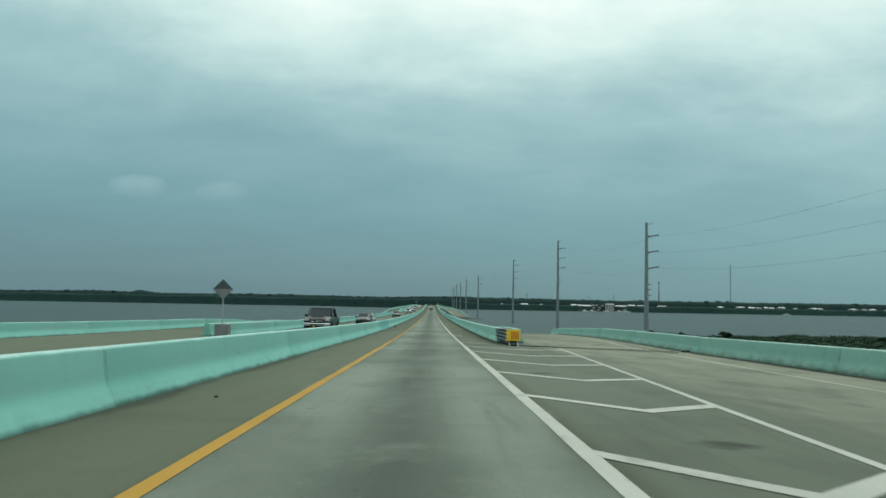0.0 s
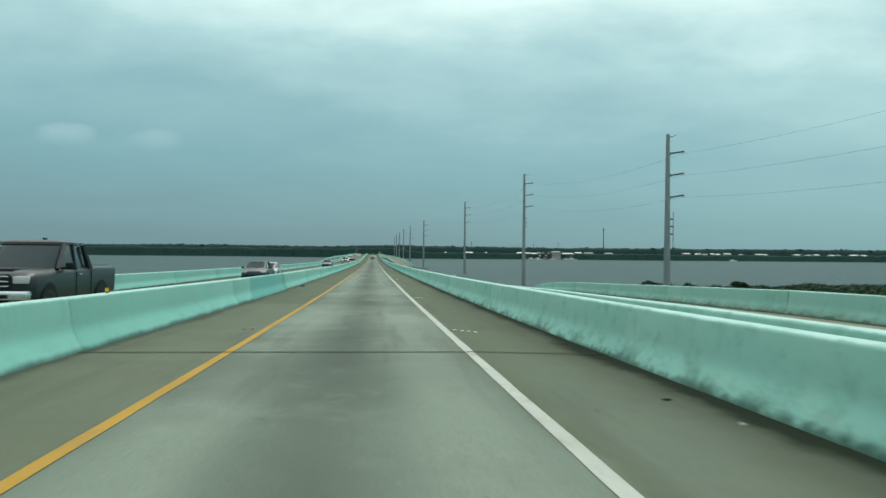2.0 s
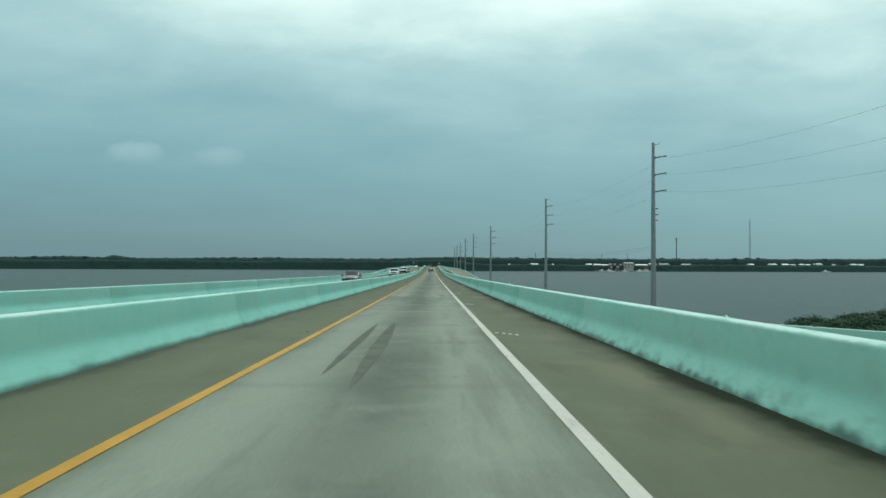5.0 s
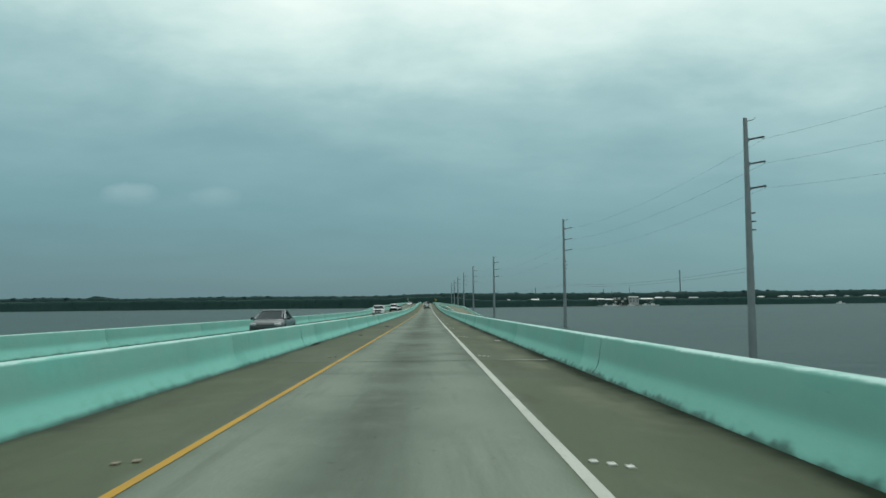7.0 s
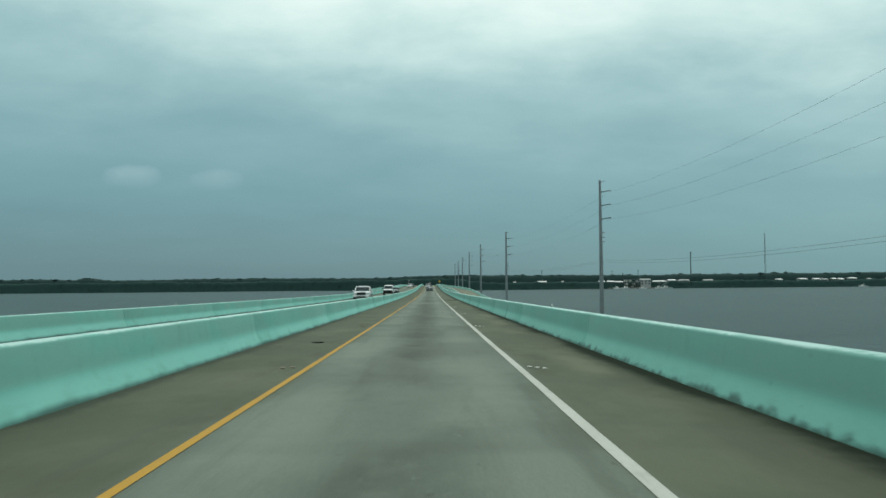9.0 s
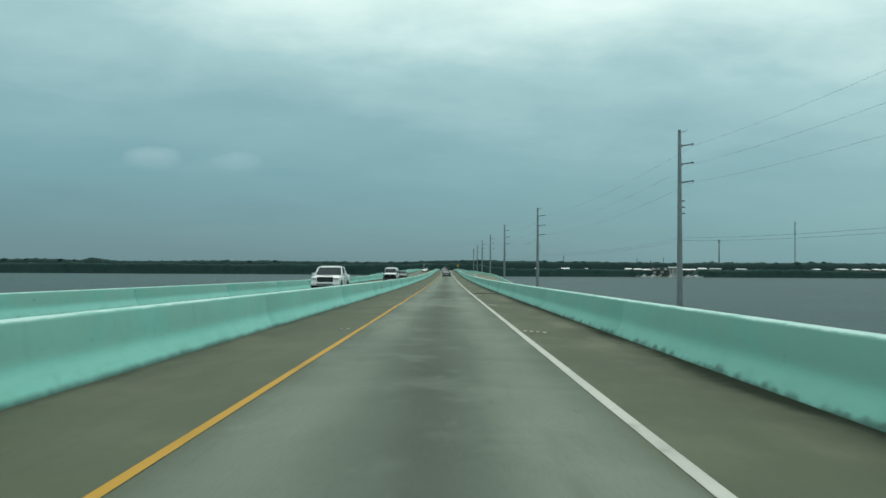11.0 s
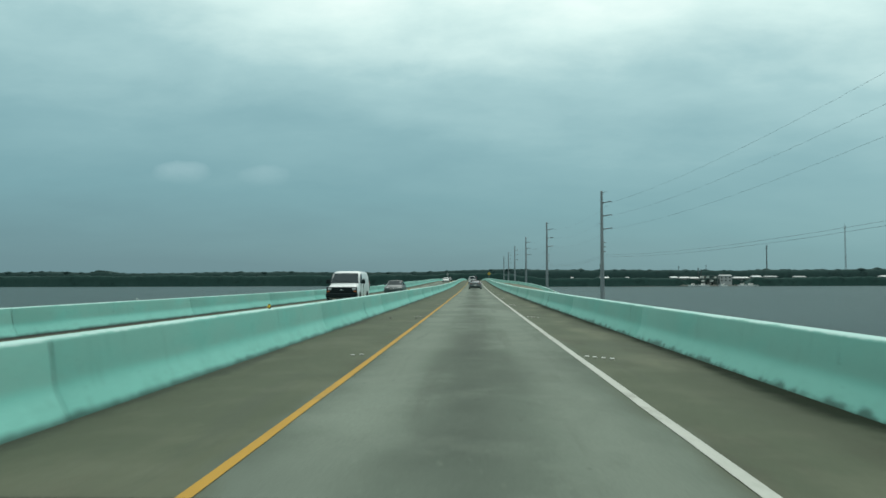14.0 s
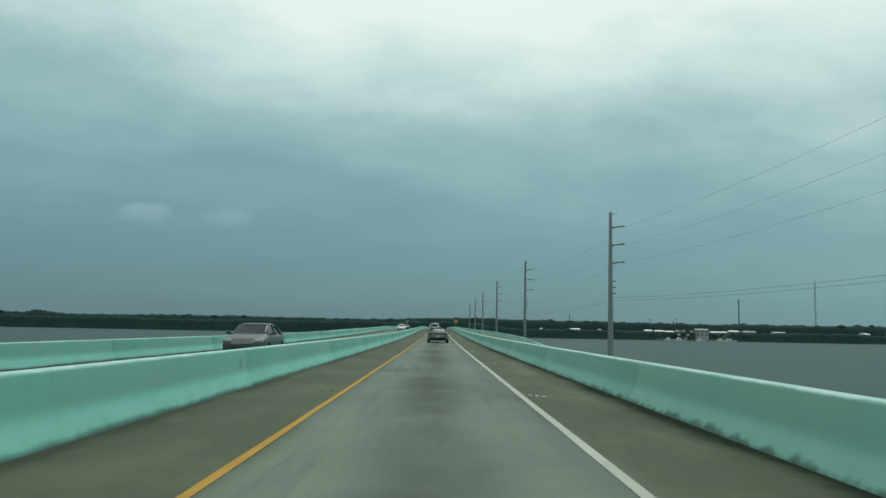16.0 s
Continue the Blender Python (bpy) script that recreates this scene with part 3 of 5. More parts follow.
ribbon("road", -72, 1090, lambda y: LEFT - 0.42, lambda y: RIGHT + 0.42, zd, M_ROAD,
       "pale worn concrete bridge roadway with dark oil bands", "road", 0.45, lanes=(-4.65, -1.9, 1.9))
ribbon("ramp_road", -72, 204, lambda y: 4.722 if y < 50 else max(4.722, ramp_inner(y) - 0.42), lambda y: ramp_outer(y) + 0.42,
       ramp_deck, M_ROAD, "concrete exit ramp sloping down and curving away", "road", 0.4)
ribbon("ramp_road", -72, 204, lambda y: left_outer(y) - 0.42, lambda y: LEFT - 0.422 if y < 53.5 else left_inner(y) + 0.42,
       lambda x, y: left_z(y), M_ROAD, "concrete entry ramp beside the oncoming lanes", "road", 0.4)
ribbon("ramp_road", 458, 760, lambda y: max(4.722, far_outer(y) - 7.6), lambda y: max(4.76, far_outer(y) + 0.42),
       lambda x, y: far_z(y), M_ROAD, "far concrete entry ramp rising to join the bridge", "road", 0.4)
ribbon("ramp_road", 458, 760, lambda y: MIRROR - max(4.76, far_outer(y) + 0.42), lambda y: MIRROR - max(4.722, far_outer(y) - 7.6),
       lambda x, y: far_z(y) - 0.1, M_ROAD, "far concrete exit ramp leaving the oncoming lanes", "road", 0.4)

for x0, x1, ya, yb, m, what in ((-1.895, -1.725, -72, 42, M_YELLOW, "broad worn yellow edge line beside the median"),
                                (-1.90, -1.768, 42, 150, M_YELLOW, "yellow edge line beside the median"),
                                (-1.895, -1.792, 150, 1080, M_YELLOW, "continuous yellow edge line beside the median"),
                                (1.755, 1.895, 38.8, 150, M_WHITE, "broad white edge line beside the shoulder"),
                                (1.765, 1.89, 150, 1080, M_WHITE, "continuous white edge line beside the shoulder"),
                                (1.735, 1.925, -72, 38.8, M_WHITE, "broad white gore edge line"),
                                (-6.885, -6.77, -72, 1080, M_YELLOW, "yellow edge line of the oncoming lane"),
                                (-10.55, -10.435, -72, 1080, M_WHITE, "white edge line of the oncoming lane")):
    ribbon("lane_marking", ya, yb, lambda y, x=x0: x + 0.012 * noise.noise((y * 0.8, x, 0)), lambda y, x=x1: x + 0.012 * noise.noise((y * 0.8, x, 5)), lambda x, y: zd(x, y) + 0.006, m, what, "road marking", step=1.2 if yb < 200 else 2.0)
ribbon("lane_marking", -72, 40.5, lambda y: 4.15 + 0.0585 * y - 0.075, lambda y: 4.15 + 0.0585 * y + 0.075,
       lambda x, y: (zd(x, y) if x < 4.722 else ramp_deck(x, y)) + 0.007, M_WHITE, "white inner edge line of the exit ramp", "road marking", step=2.0)
ribbon("lane_marking", -72, 200, lambda y: ramp_line(y) - 0.065, lambda y: ramp_line(y) + 0.065,
       lambda x, y: ramp_deck(x, y) + 0.006, M_WHITE, "thin white outer edge line of the exit ramp", "road marking")


for ya, yb, off in ((-72, 40, 0.86), (40, 150, 0.60)):
    ribbon("gutter_dirt", ya, yb, lambda y, o=off: ramp_outer(y) - o + 0.10 * noise.noise((y * 0.4, 0, 0)), lambda y: ramp_outer(y) - 0.30,
           lambda x, y: ramp_deck(x, y) + 0.005, M_GUTTER, "dark dirt washed along the ramp barrier's foot", "dirt", step=1.5)


def gz(x, y):
    return (zd(x, y) if x < 4.722 else ramp_deck(x, y)) + 0.009


def chevron(pts, width, label):
    """A painted stripe through pts, cut finely so that it follows the deck."""
    bm = bmesh.new()
    rows = []
    for a, b in zip(pts, pts[1:]):
        for i in range(9):
            k = i / 8
            rows.append((a[0] + (b[0] - a[0]) * k, a[1] + (b[1] - a[1]) * k))
    for a, b in zip(rows, rows[1:]):
        if math.dist(a, b) < 1e-4:
            continue
        quad(bm, *[(x, y, gz(x, y)) for x, y in ((a[0], a[1] - width / 2), (b[0], b[1] - width / 2), (b[0], b[1] + width / 2), (a[0], a[1] + width / 2))])
    bmesh.ops.remove_doubles(bm, verts=bm.verts, dist=0.001)
    return solid("chevron_marking", bm, M_WHITE, label, "road marking", "gore chevrons", "structure")


for k in range(7):
    a = 1.95 + 6.1 * k
    tip = min(3.85, 3.2 + 0.155 * k)
    chevron([(1.918, a + 0.06), (tip, a - 1.65 - 0.11 * k), (4.15 + 0.0585 * (a - 0.6) - 0.07, a - 0.55 - 0.07 * k)], 0.46, "white chevron stripe painted in the gore")
chevron([(1.90, 44.6), (3.6, 42.55)], 0.32, "short white stripe painted before the crash cushion")

# expansion joints: a dark seal across the whole deck
for yj in (54.7, 172.0, 312.0, 430.0):
    for x0, x1 in ((-4.0, 4.05), (LEFT + 0.34, -4.66)):
        bm = bmesh.new()
        xs = [x for x in (x0, -1.9, 1.9, x1) if x0 <= x <= x1]
        for a, b in zip(xs, xs[1:]):
            quad(bm, *[(x, y, zd(x, y) + 0.012) for x, y in ((a, yj - 0.035), (b, yj - 0.035), (b, yj + 0.035), (a, yj + 0.035))])
        solid("expansion_joint", bm, M_DARK_JOINT, "dark expansion joint seal across the bridge deck", "joint", "expansion joints", "structure")

# dark skid marks
M_SKID = plain("skid_rubber", (0.092, 0.110, 0.088), 0.85, vary=0.3, scale=1.5, spec=0.06)


def stain(name, pts, half, m, label):
    bm = bmesh.new()
    n = 14
    for i in range(n):
        rows = []
        for k in (i / n, (i + 1) / n):
            x, y = pts[0][0] + (pts[1][0] - pts[0][0]) * k, pts[0][1] + (pts[1][1] - pts[0][1]) * k
            w = half * (math.sin(math.pi * min(1, max(0, k))) ** 0.6) * (0.85 + 0.3 * noise.noise((x * 3, y * 3, 0))) + 0.005
            rows.append(((x - w, y), (x + w, y)))
        quad(bm, *[(x, y, gz(x, y) - 0.004) for x, y in (rows[0][0], rows[0][1], rows[1][1], rows[1][0])])
    bmesh.ops.remove_doubles(bm, verts=bm.verts, dist=0.0005)
    return solid(name, bm, m, label, "stain", kind="structure")


stain("skid_mark", ((-0.32, 116.2), (-0.36, 128.5)), 0.14, M_SKID, "dark tyre skid mark on the concrete lane")
stain("skid_mark", ((-0.80, 117.5), (-0.78, 128.0)), 0.09, M_SKID, "faint tyre skid mark on the concrete lane")

# ------------------------------------------------------------------ barriers, cast segment by segment
SEG = 14.45
PROFILE = [(0.34, 0.0), (0.327, 0.045), (0.302, 0.095), (0.228, 0.235), (0.204, 0.290), (0.187, 0.345), (0.176, 0.405), (0.166, 0.475), (0.130, 0.765), (0.124, 0.787), (0.108, 0.803), (0.085, 0.81)]


def barrier_mesh(length):
    pts = [(x, z) for x, z in PROFILE] + [(-x, z) for x, z in PROFILE[::-1]]
    rings = []
    for y, inset in ((0.0, 0.016), (0.022, 0.0), (length * 0.25, 0.0), (length * 0.5, 0.0), (length * 0.75, 0.0), (length - 0.022, 0.0), (length, 0.016)):
        rings.append([Vector((x - math.copysign(inset, x), y, z - (inset if z > 0.5 else 0))) for x, z in pts])
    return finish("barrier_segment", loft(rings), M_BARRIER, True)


SEGMENT = barrier_mesh(SEG - 0.024)
SEAL = finish("joint_seal", loft([[Vector((x * 0.93, y, z * 0.975)) for x, z in PROFILE + [(-a, b) for a, b in PROFILE[::-1]]] for y in (-0.034, 0.010)]), M_DARK_JOINT)


def barrier(name, label, centre, base, y0, y1, first=54.9, pitch=SEG):
    owner = thing(name, label, "barrier", kind="structure")
    cuts = [y0, *[first + pitch * k for k in range(-12, 90) if y0 + 0.8 < first + pitch * k < y1 - 0.8], y1]
    for y, e in zip(cuts, cuts[1:]):
        a, b = Vector((centre(y), y, base(y) - 0.004)), Vector((centre(e), e, base(e) - 0.004))
        d = (b - a).normalized()
        side = d.cross(Vector((0, 0, 1))).normalized()
        m = Matrix((side, d, side.cross(d))).transposed().to_4x4()
        m.translation = a
        ob = new("barrier_segment", SEGMENT)
        ob.matrix_world = m @ Matrix.Diagonal((1, (b - a).length / SEG, 1, 1))
        ob.parent = owner
        if y > y0:
            seal = new("joint_seal", SEAL)
            seal.matrix_world = m
            seal.parent = owner
    return owner


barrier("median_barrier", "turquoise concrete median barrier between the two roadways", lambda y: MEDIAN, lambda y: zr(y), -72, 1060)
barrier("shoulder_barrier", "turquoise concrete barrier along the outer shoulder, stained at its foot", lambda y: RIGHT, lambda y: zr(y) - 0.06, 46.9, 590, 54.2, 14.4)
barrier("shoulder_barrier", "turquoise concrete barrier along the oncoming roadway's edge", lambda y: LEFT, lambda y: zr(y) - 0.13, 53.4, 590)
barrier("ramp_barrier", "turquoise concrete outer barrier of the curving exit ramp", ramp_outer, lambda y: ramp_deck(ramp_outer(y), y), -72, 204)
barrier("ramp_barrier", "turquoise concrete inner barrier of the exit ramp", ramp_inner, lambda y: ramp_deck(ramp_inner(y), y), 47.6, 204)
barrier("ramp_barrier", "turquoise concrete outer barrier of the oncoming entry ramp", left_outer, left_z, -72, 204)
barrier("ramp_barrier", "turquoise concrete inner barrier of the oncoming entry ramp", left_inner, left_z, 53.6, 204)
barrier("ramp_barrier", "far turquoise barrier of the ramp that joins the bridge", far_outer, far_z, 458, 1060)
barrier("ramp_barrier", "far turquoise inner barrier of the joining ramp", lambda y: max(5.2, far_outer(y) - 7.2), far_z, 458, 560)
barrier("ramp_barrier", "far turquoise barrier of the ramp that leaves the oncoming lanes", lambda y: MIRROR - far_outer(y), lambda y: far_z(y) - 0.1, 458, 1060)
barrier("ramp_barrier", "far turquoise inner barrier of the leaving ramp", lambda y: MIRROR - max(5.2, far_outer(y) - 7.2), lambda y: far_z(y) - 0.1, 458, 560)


def barrier_crack(side, centre, base, y, run, label):
    """A dark hairline crack down a barrier's face; run holds steps of height and of shift along the road."""
    bm = bmesh.new()
    edge = []
    for z, dy in run:
        x = centre + side * (float(np.interp(z, [p[1] for p in PROFILE], [p[0] for p in PROFILE])) + 0.002)
        w = 0.011 * (1 - 0.5 * z)
        edge.append([bm.verts.new((x, y + dy + k * w, base + z)) for k in (-1, 1)] + [bm.verts.new((x - side * 0.02, y + dy + k * w, base + z)) for k in (1, -1)])
    for a, b in zip(edge, edge[1:]):
        for k in range(4):
            bm.faces.new((a[k], a[(k + 1) % 4], b[(k + 1) % 4], b[k]))
    bm.faces.new(edge[0][::-1])
    bm.faces.new(edge[-1])
    solid("barrier_crack", bm, M_DARK_JOINT, label, "crack", "barrier cracks", "structure")


for y in (292.4, 181.2, 338.0):
    barrier_crack(1, MEDIAN, zr(y), y, [(0.05, -0.20), (0.16, -0.05), (0.27, 0.02), (0.45, 0.0), (0.62, -0.03)], "dark crooked crack in the median barrier")
for y in (91.7, 167.5, 233.6, 353.6):
    barrier_crack(-1, RIGHT, zr(y) - 0.06, y, [(0.06, 0.06), (0.20, -0.04), (0.36, 0.02), (0.58, 0.0), (0.78, 0.0)], "thin dark crack in the shoulder barrier")

# plain piers that carry the decks
for k in range(-2, 36):
    y = 25.7 + 29.0 * k
    top = zr(y) - 0.45
    bm = boxed(((LEFT + RIGHT) / 2, y, top - 0.5), (17.0, 1.3, 1.0), bevel=0.06)
    for x in (-10.8, -6.5, -2.0, 2.2):
        tube(bm, [(x, y, -3), (x, y, top - 0.9)], 0.5, 12)
    solid("bridge_pier", bm, M_CONCRETE, "plain concrete bridge pier standing in the water", "pier", "bridge piers", "structure")
for f, g, ya, yb in ((ramp_outer, ramp_z, 60, 170), (far_outer, far_z, 480, 560)):
    for sgn in ((0,) if f is ramp_outer else (0, 1)):
        for y in np.arange(ya, yb, 29.0):
            y = float(y)
            x = f(y) - 3.7
            x = MIRROR - x if sgn else x
            if abs(x - (LEFT + RIGHT) / 2) < 10.5:
                continue
            solid("ramp_pier", tubed([(x, y, -3), (x, y, g(y) - 0.40)], 0.7, 12), M_CONCRETE, "plain concrete ramp pier", "pier", "ramp piers", "structure")


# ------------------------------------------------------------------ crash cushion at the gore
def crash_cushion(m):
    t = thing("crash_cushion", "grey steel crash cushion with a yellow nose and orange panel", "crash cushion", m=m)
    length = 5.75

    def fender(y0, y1, out, side, taper):
        """Three-wave rail panel between y0 and y1."""
        bm = bmesh.new()
        cols = []
        for y in (y0, (y0 + y1) / 2, y1):
            col = []
            for i in range(25):
                k = i / 24
                z = 0.27 + 0.53 * k
                wave = 0.042 * math.cos(k * math.tau * 3)
                x = out + taper * y + wave - 0.03
                col.append((side * x, y, z))
            cols.append(col)
        for a, b in zip(cols, cols[1:]):
            for i in range(24):
                quad(bm, a[i], b[i], b[i + 1], a[i + 1])
        bmesh.ops.remove_doubles(bm, verts=bm.verts, dist=0.001)
        r = bmesh.ops.extrude_face_region(bm, geom=list(bm.faces))
        for v in r["geom"]:
            if isinstance(v, bmesh.types.BMVert):
                v.co.x -= side * 0.008
        return bm

    for s in (-1, 1):
        for k in range(5):
            y0 = 0.38 + k * 1.07
            part("rail_panel", fender(y0, y0 + 1.13, 0.335 - 0.006 * (k % 2) + 0.004 * k, s, 0.004), M_GUARD, t, "weathered corrugated steel rail panel", True)
            for z in (0.36, 0.535, 0.71):
                bm = bmesh.new()
                bmesh.ops.create_icosphere(bm, subdivisions=1, radius=0.022, matrix=Matrix.Translation((s * (0.345 + 0.006 * k), y0 + 1.05, z)))
                part("bolt", bm, M_GUARD, t)
    for k in range(6):
        part("diaphragm", boxed((0, 0.42 + k * 1.07, 0.50), (0.60, 0.05, 0.58), bevel=0.008), M_GUARD, t)
    part("base_rail", boxed((0, length / 2, 0.11), (0.22, length, 0.14), bevel=0.015), M_GUARD, t)
    for k in range(5):
        for s in (-1, 1):
            part("top_strap", boxed((s * 0.20, 0.95 + k * 1.07, 0.785), (0.09, 1.0, 0.022), bevel=0.004), M_GUARD, t)
    # nose: a flat-fronted plastic shell whose flanks carry the same three waves
    rings = []
    for y, hw, z0, z1, amp in ((0.40, 0.330, 0.26, 0.81, 0.042), (0.16, 0.330, 0.26, 0.81, 0.042), (0.05, 0.335, 0.255, 0.812, 0.012), (0.012, 0.335, 0.255, 0.812, 0.0), (0.0, 0.322, 0.268, 0.80, 0.0)):
        ring = []
        for s in (1, -1):
            for i in range(25):
                k = i / 24 if s > 0 else 1 - i / 24
                ring.append(Vector((s * (hw + amp * math.cos(k * math.tau * 3)), y, z0 + (z1 - z0) * k)))
        rings.append(ring)
    nose = part("nose", loft(rings), M_NOSE, t, "bright yellow plastic nose", True)
    part("reflector_panel", boxed((0.065, -0.006, 0.535), (0.40, 0.012, 0.37), bevel=0.004), M_REFLECT, nose, "orange reflective square panel")
    for s in (-1, 1):
        part("front_leg", boxed((0, 0, 0), (0.05, 0.04, 0.34), pose(s * 0.20, 0.02, 0.135, -28), 0.006), M_ALU, t, "pale metal front leg")
    part("skid", boxed((0, 0.22, 0.03), (0.46, 0.55, 0.05), bevel=0.008), M_RUBBER, t)
    part("front_anchor", boxed((0, 0.30, 0.14), (0.40, 0.30, 0.16), bevel=0.01), M_RUBBER, t)
    # concrete backup block where the barrier ends meet
    part("backup_block", boxed((0.25, length + 0.22, 0.38), (0.85, 0.55, 0.78), bevel=0.03), M_BARRIER, t, "turquoise concrete backup block")
    return t


crash_cushion(pose(4.36, 41.0, zr(41.0) - 0.05, -1.0, 0, 0.5))


def hose(pts, label):
    fine = []
    for a, b in zip(pts, pts[1:]):
        for i in range(10):
            k = i / 10
            x, y = a[0] + (b[0] - a[0]) * k, a[1] + (b[1] - a[1]) * k
            y += 0.05 * math.sin(x * 2.1)
            fine.append((x, y, (ramp_deck(x, y) if x > 4.722 else zd(x, y)) + 0.012))
    solid("rubber_hose", tubed(fine, 0.012, 6), M_RUBBER, label, "hose", "traffic counter hoses", smooth=True)


hose([(4.85, 43.0), (7.5, 42.5), (13.2, 42.0)], "thin black rubber hose laid across the ramp")
hose([(4.85, 42.3), (7.2, 41.2), (13.0, 40.4)], "thin black rubber hose laid across the ramp")


# ------------------------------------------------------------------ road signs
def diamond_sign(m, side, face, back, height, label, stand=0.0):
    t = thing("road_sign", label, "sign", m=m)
    post = part("post", tubed([(0, 0, stand), (0, 0, height + 0.45)], 0.04, 8), M_ALU, t)
    h = side / math.sqrt(2)
    panel = part("panel", plate([(0, -0.05, height - h), (h, -0.05, height), (0, -0.05, height + h), (-h, -0.05, height)], 0.012), face, t, "diamond sign panel")
    part("panel_back", plate([(0, -0.034, height - h + 0.01), (h - 0.01, -0.034, height), (0, -0.034, height + h - 0.01), (-h + 0.01, -0.034, height)], 0.004), back, panel)
    part("brace", boxed((0, -0.02, height), (h * 1.85, 0.03, 0.05)), M_ALU, t, "pale horizontal brace")
    return t


s = diamond_sign(pose(-13.0, 53.0, zr(53) - 0.13), 0.92, M_SIGN_BACK, M_SIGN_BACK, 2.97, "bare metal back of a diamond warning sign on a post")
h = 0.92 / math.sqrt(2)
# a thin plate makes the panel's upper half darker
part("upper_sheet", plate([(-h + 0.03, -0.066, 2.99), (h - 0.03, -0.066, 2.99), (0, -0.066, 2.97 + h - 0.03)], 0.003), M_GUARD, s, "darker upper half")
bm = boxed((0.05, 0, 0.39), (0.85, 0.8, 0.78), bevel=0.04)
part("base", bm, M_SIGN_BACK, s, "grey metal box at the foot")
diamond_sign(pose(4.38, 553, zr(553) + 0.65), 0.76, M_SIGN_DULL, M_ALU, 1.7, "small yellow diamond warning sign above the barrier", 0.06)
diamond_sign(pose(LEFT, 710, zr(710) + 0.6), 1.1, M_SIGN_BACK, M_SIGN_BACK, 2.4, "grey back of a diamond sign beyond the oncoming lanes", 0.05)


# ------------------------------------------------------------------ small road things
def marker_bar(m, mat, label):
    return solid("pavement_marker", boxed((0, 0, 0.012), (0.075, 0.09, 0.016), bevel=0.007), mat, label, "road marker", "raised pavement markers", m=m)


for k in range(0, 30):
    y = 58.98 + 16.44 * k + (0.5 if k == 17 else 0.0)
    for i in range(4 if k % 4 == 0 or k == 17 else 3):
        x = 2.02 + 0.125 * i + 0.012 * math.sin(k * 3 + i)
        marker_bar(pose(x, y - 0.12 * i, zd(x, y), 0, 0, 3 * math.sin(k + i)), M_RPM, "small white raised marker bar glued to the shoulder")
    for i in range(2):
        x = -2.12 - 0.155 * i
        marker_bar(pose(x, y + 0.32 - 0.11 * i, zd(x, y), 0, 0, 4 * math.cos(k + i)), M_RPM_DULL if 12 <= k < 18 else M_RPM_AMBER, "small raised marker bar beside the yellow line")


def barrier_reflector(x, y, z, lens, label):
    t = thing("barrier_reflector", label, "reflector", "barrier reflectors", m=pose(x, y, z))
    part("bracket", boxed((0, 0, 0.05), (0.06, 0.03, 0.10), bevel=0.006), M_TRIM if lens is M_SIGN else M_ALU, t)
    part("lens", boxed((0, -0.018, 0.06), (0.055, 0.008, 0.06), bevel=0.002), lens, t)


for y in (32.7, 57.0, 106.3, 199.7, 291.3, 324.15, 361.1):
    barrier_reflector(MEDIAN + 0.02, y, zr(y) + 0.803, M_SIGN, "small amber reflector standing on the median barrier")
for y in (82.2, 146.0, 219.6, 290.0, 352.0):
    barrier_reflector(RIGHT, y, zr(y) + 0.758, M_RPM, "small white reflector standing on the shoulder barrier")


for y in (236.0, 287.8, 338.3):
    barrier_reflector(LEFT, y, zr(y) + 0.67, M_RPM, "small white reflector standing on the far barrier")


def scrap(x, y, sx, sy, sz, turn, m, label, name="road_debris"):
    bm = bmesh.new()
    bmesh.ops.create_icosphere(bm, subdivisions=2, radius=0.5)
    for v in bm.verts:
        v.co *= 1 + 0.45 * noise.noise(v.co * 3 + Vector((x, y, 0)))
        v.co = Vector((v.co.x * sx, v.co.y * sy, v.co.z * sz))
    low = min(v.co.z for v in bm.verts)
    for v in bm.verts:
        v.co.z -= low
    solid(name, bm, m, label, "debris", m=pose(x, y, ramp_deck(x, y) if x > 4.722 else zd(x, y), 0, 0, turn))


scrap(-3.02, 13.0, 0.07, 0.05, 0.03, 20, M_RUBBER, "small dark scrap of rubber on the shoulder")
scrap(-3.65, 89.7, 0.28, 0.12, 0.06, 10, M_RUBBER, "strip of torn black tyre on the shoulder")
scrap(-2.62, 214.3, 0.36, 0.10, 0.035, -15, M_RUBBER, "flat piece of torn tyre on the shoulder")
scrap(-2.98, 193.8, 0.20, 0.05, 0.02, 5, M_RUBBER, "thin dark strip of rubber on the shoulder")
scrap(2.95, 102.9, 0.08, 0.07, 0.03, 30, M_RUBBER, "small dark lump on the shoulder")
scrap(3.33, 50.26, 0.11, 0.035, 0.02, 12, M_RUBBER, "small dark strip lying near the barrier")
scrap(3.55, 49.0, 0.09, 0.07, 0.012, 40, M_CONCRETE, "broken flake of concrete near the barrier")
scrap(3.52, 185.8, 0.27, 0.09, 0.025, 4, M_RPM, "pale scrap of plastic lying near the barrier")
scrap(13.0, 41.4, 0.5, 0.25, 0.09, 8, M_RUBBER, "black lump of rubber where the hoses end")
# dark damage at the median's foot, added as a loose strip
scrap(-3.90, 183.3, 0.14, 2.9, 0.06, 0, M_RUBBER, "dark strip standing in for damage along the barrier's foot")
scrap(-3.16, 337.9, 0.10, 0.05, 0.02, 15, M_RUBBER, "small dark scrap of rubber on the shoulder")
scrap(-2.17, 337.4, 0.08, 0.04, 0.015, -10, M_RUBBER, "small dark scrap beside the yellow line")
scrap(-2.39, 42.9, 0.17, 0.04, 0.012, 5, M_CONCRETE, "pale strip of grit on the shoulder")
bm = bmesh.new()
xs = [2.02 + 0.19 * i for i in range(9)]
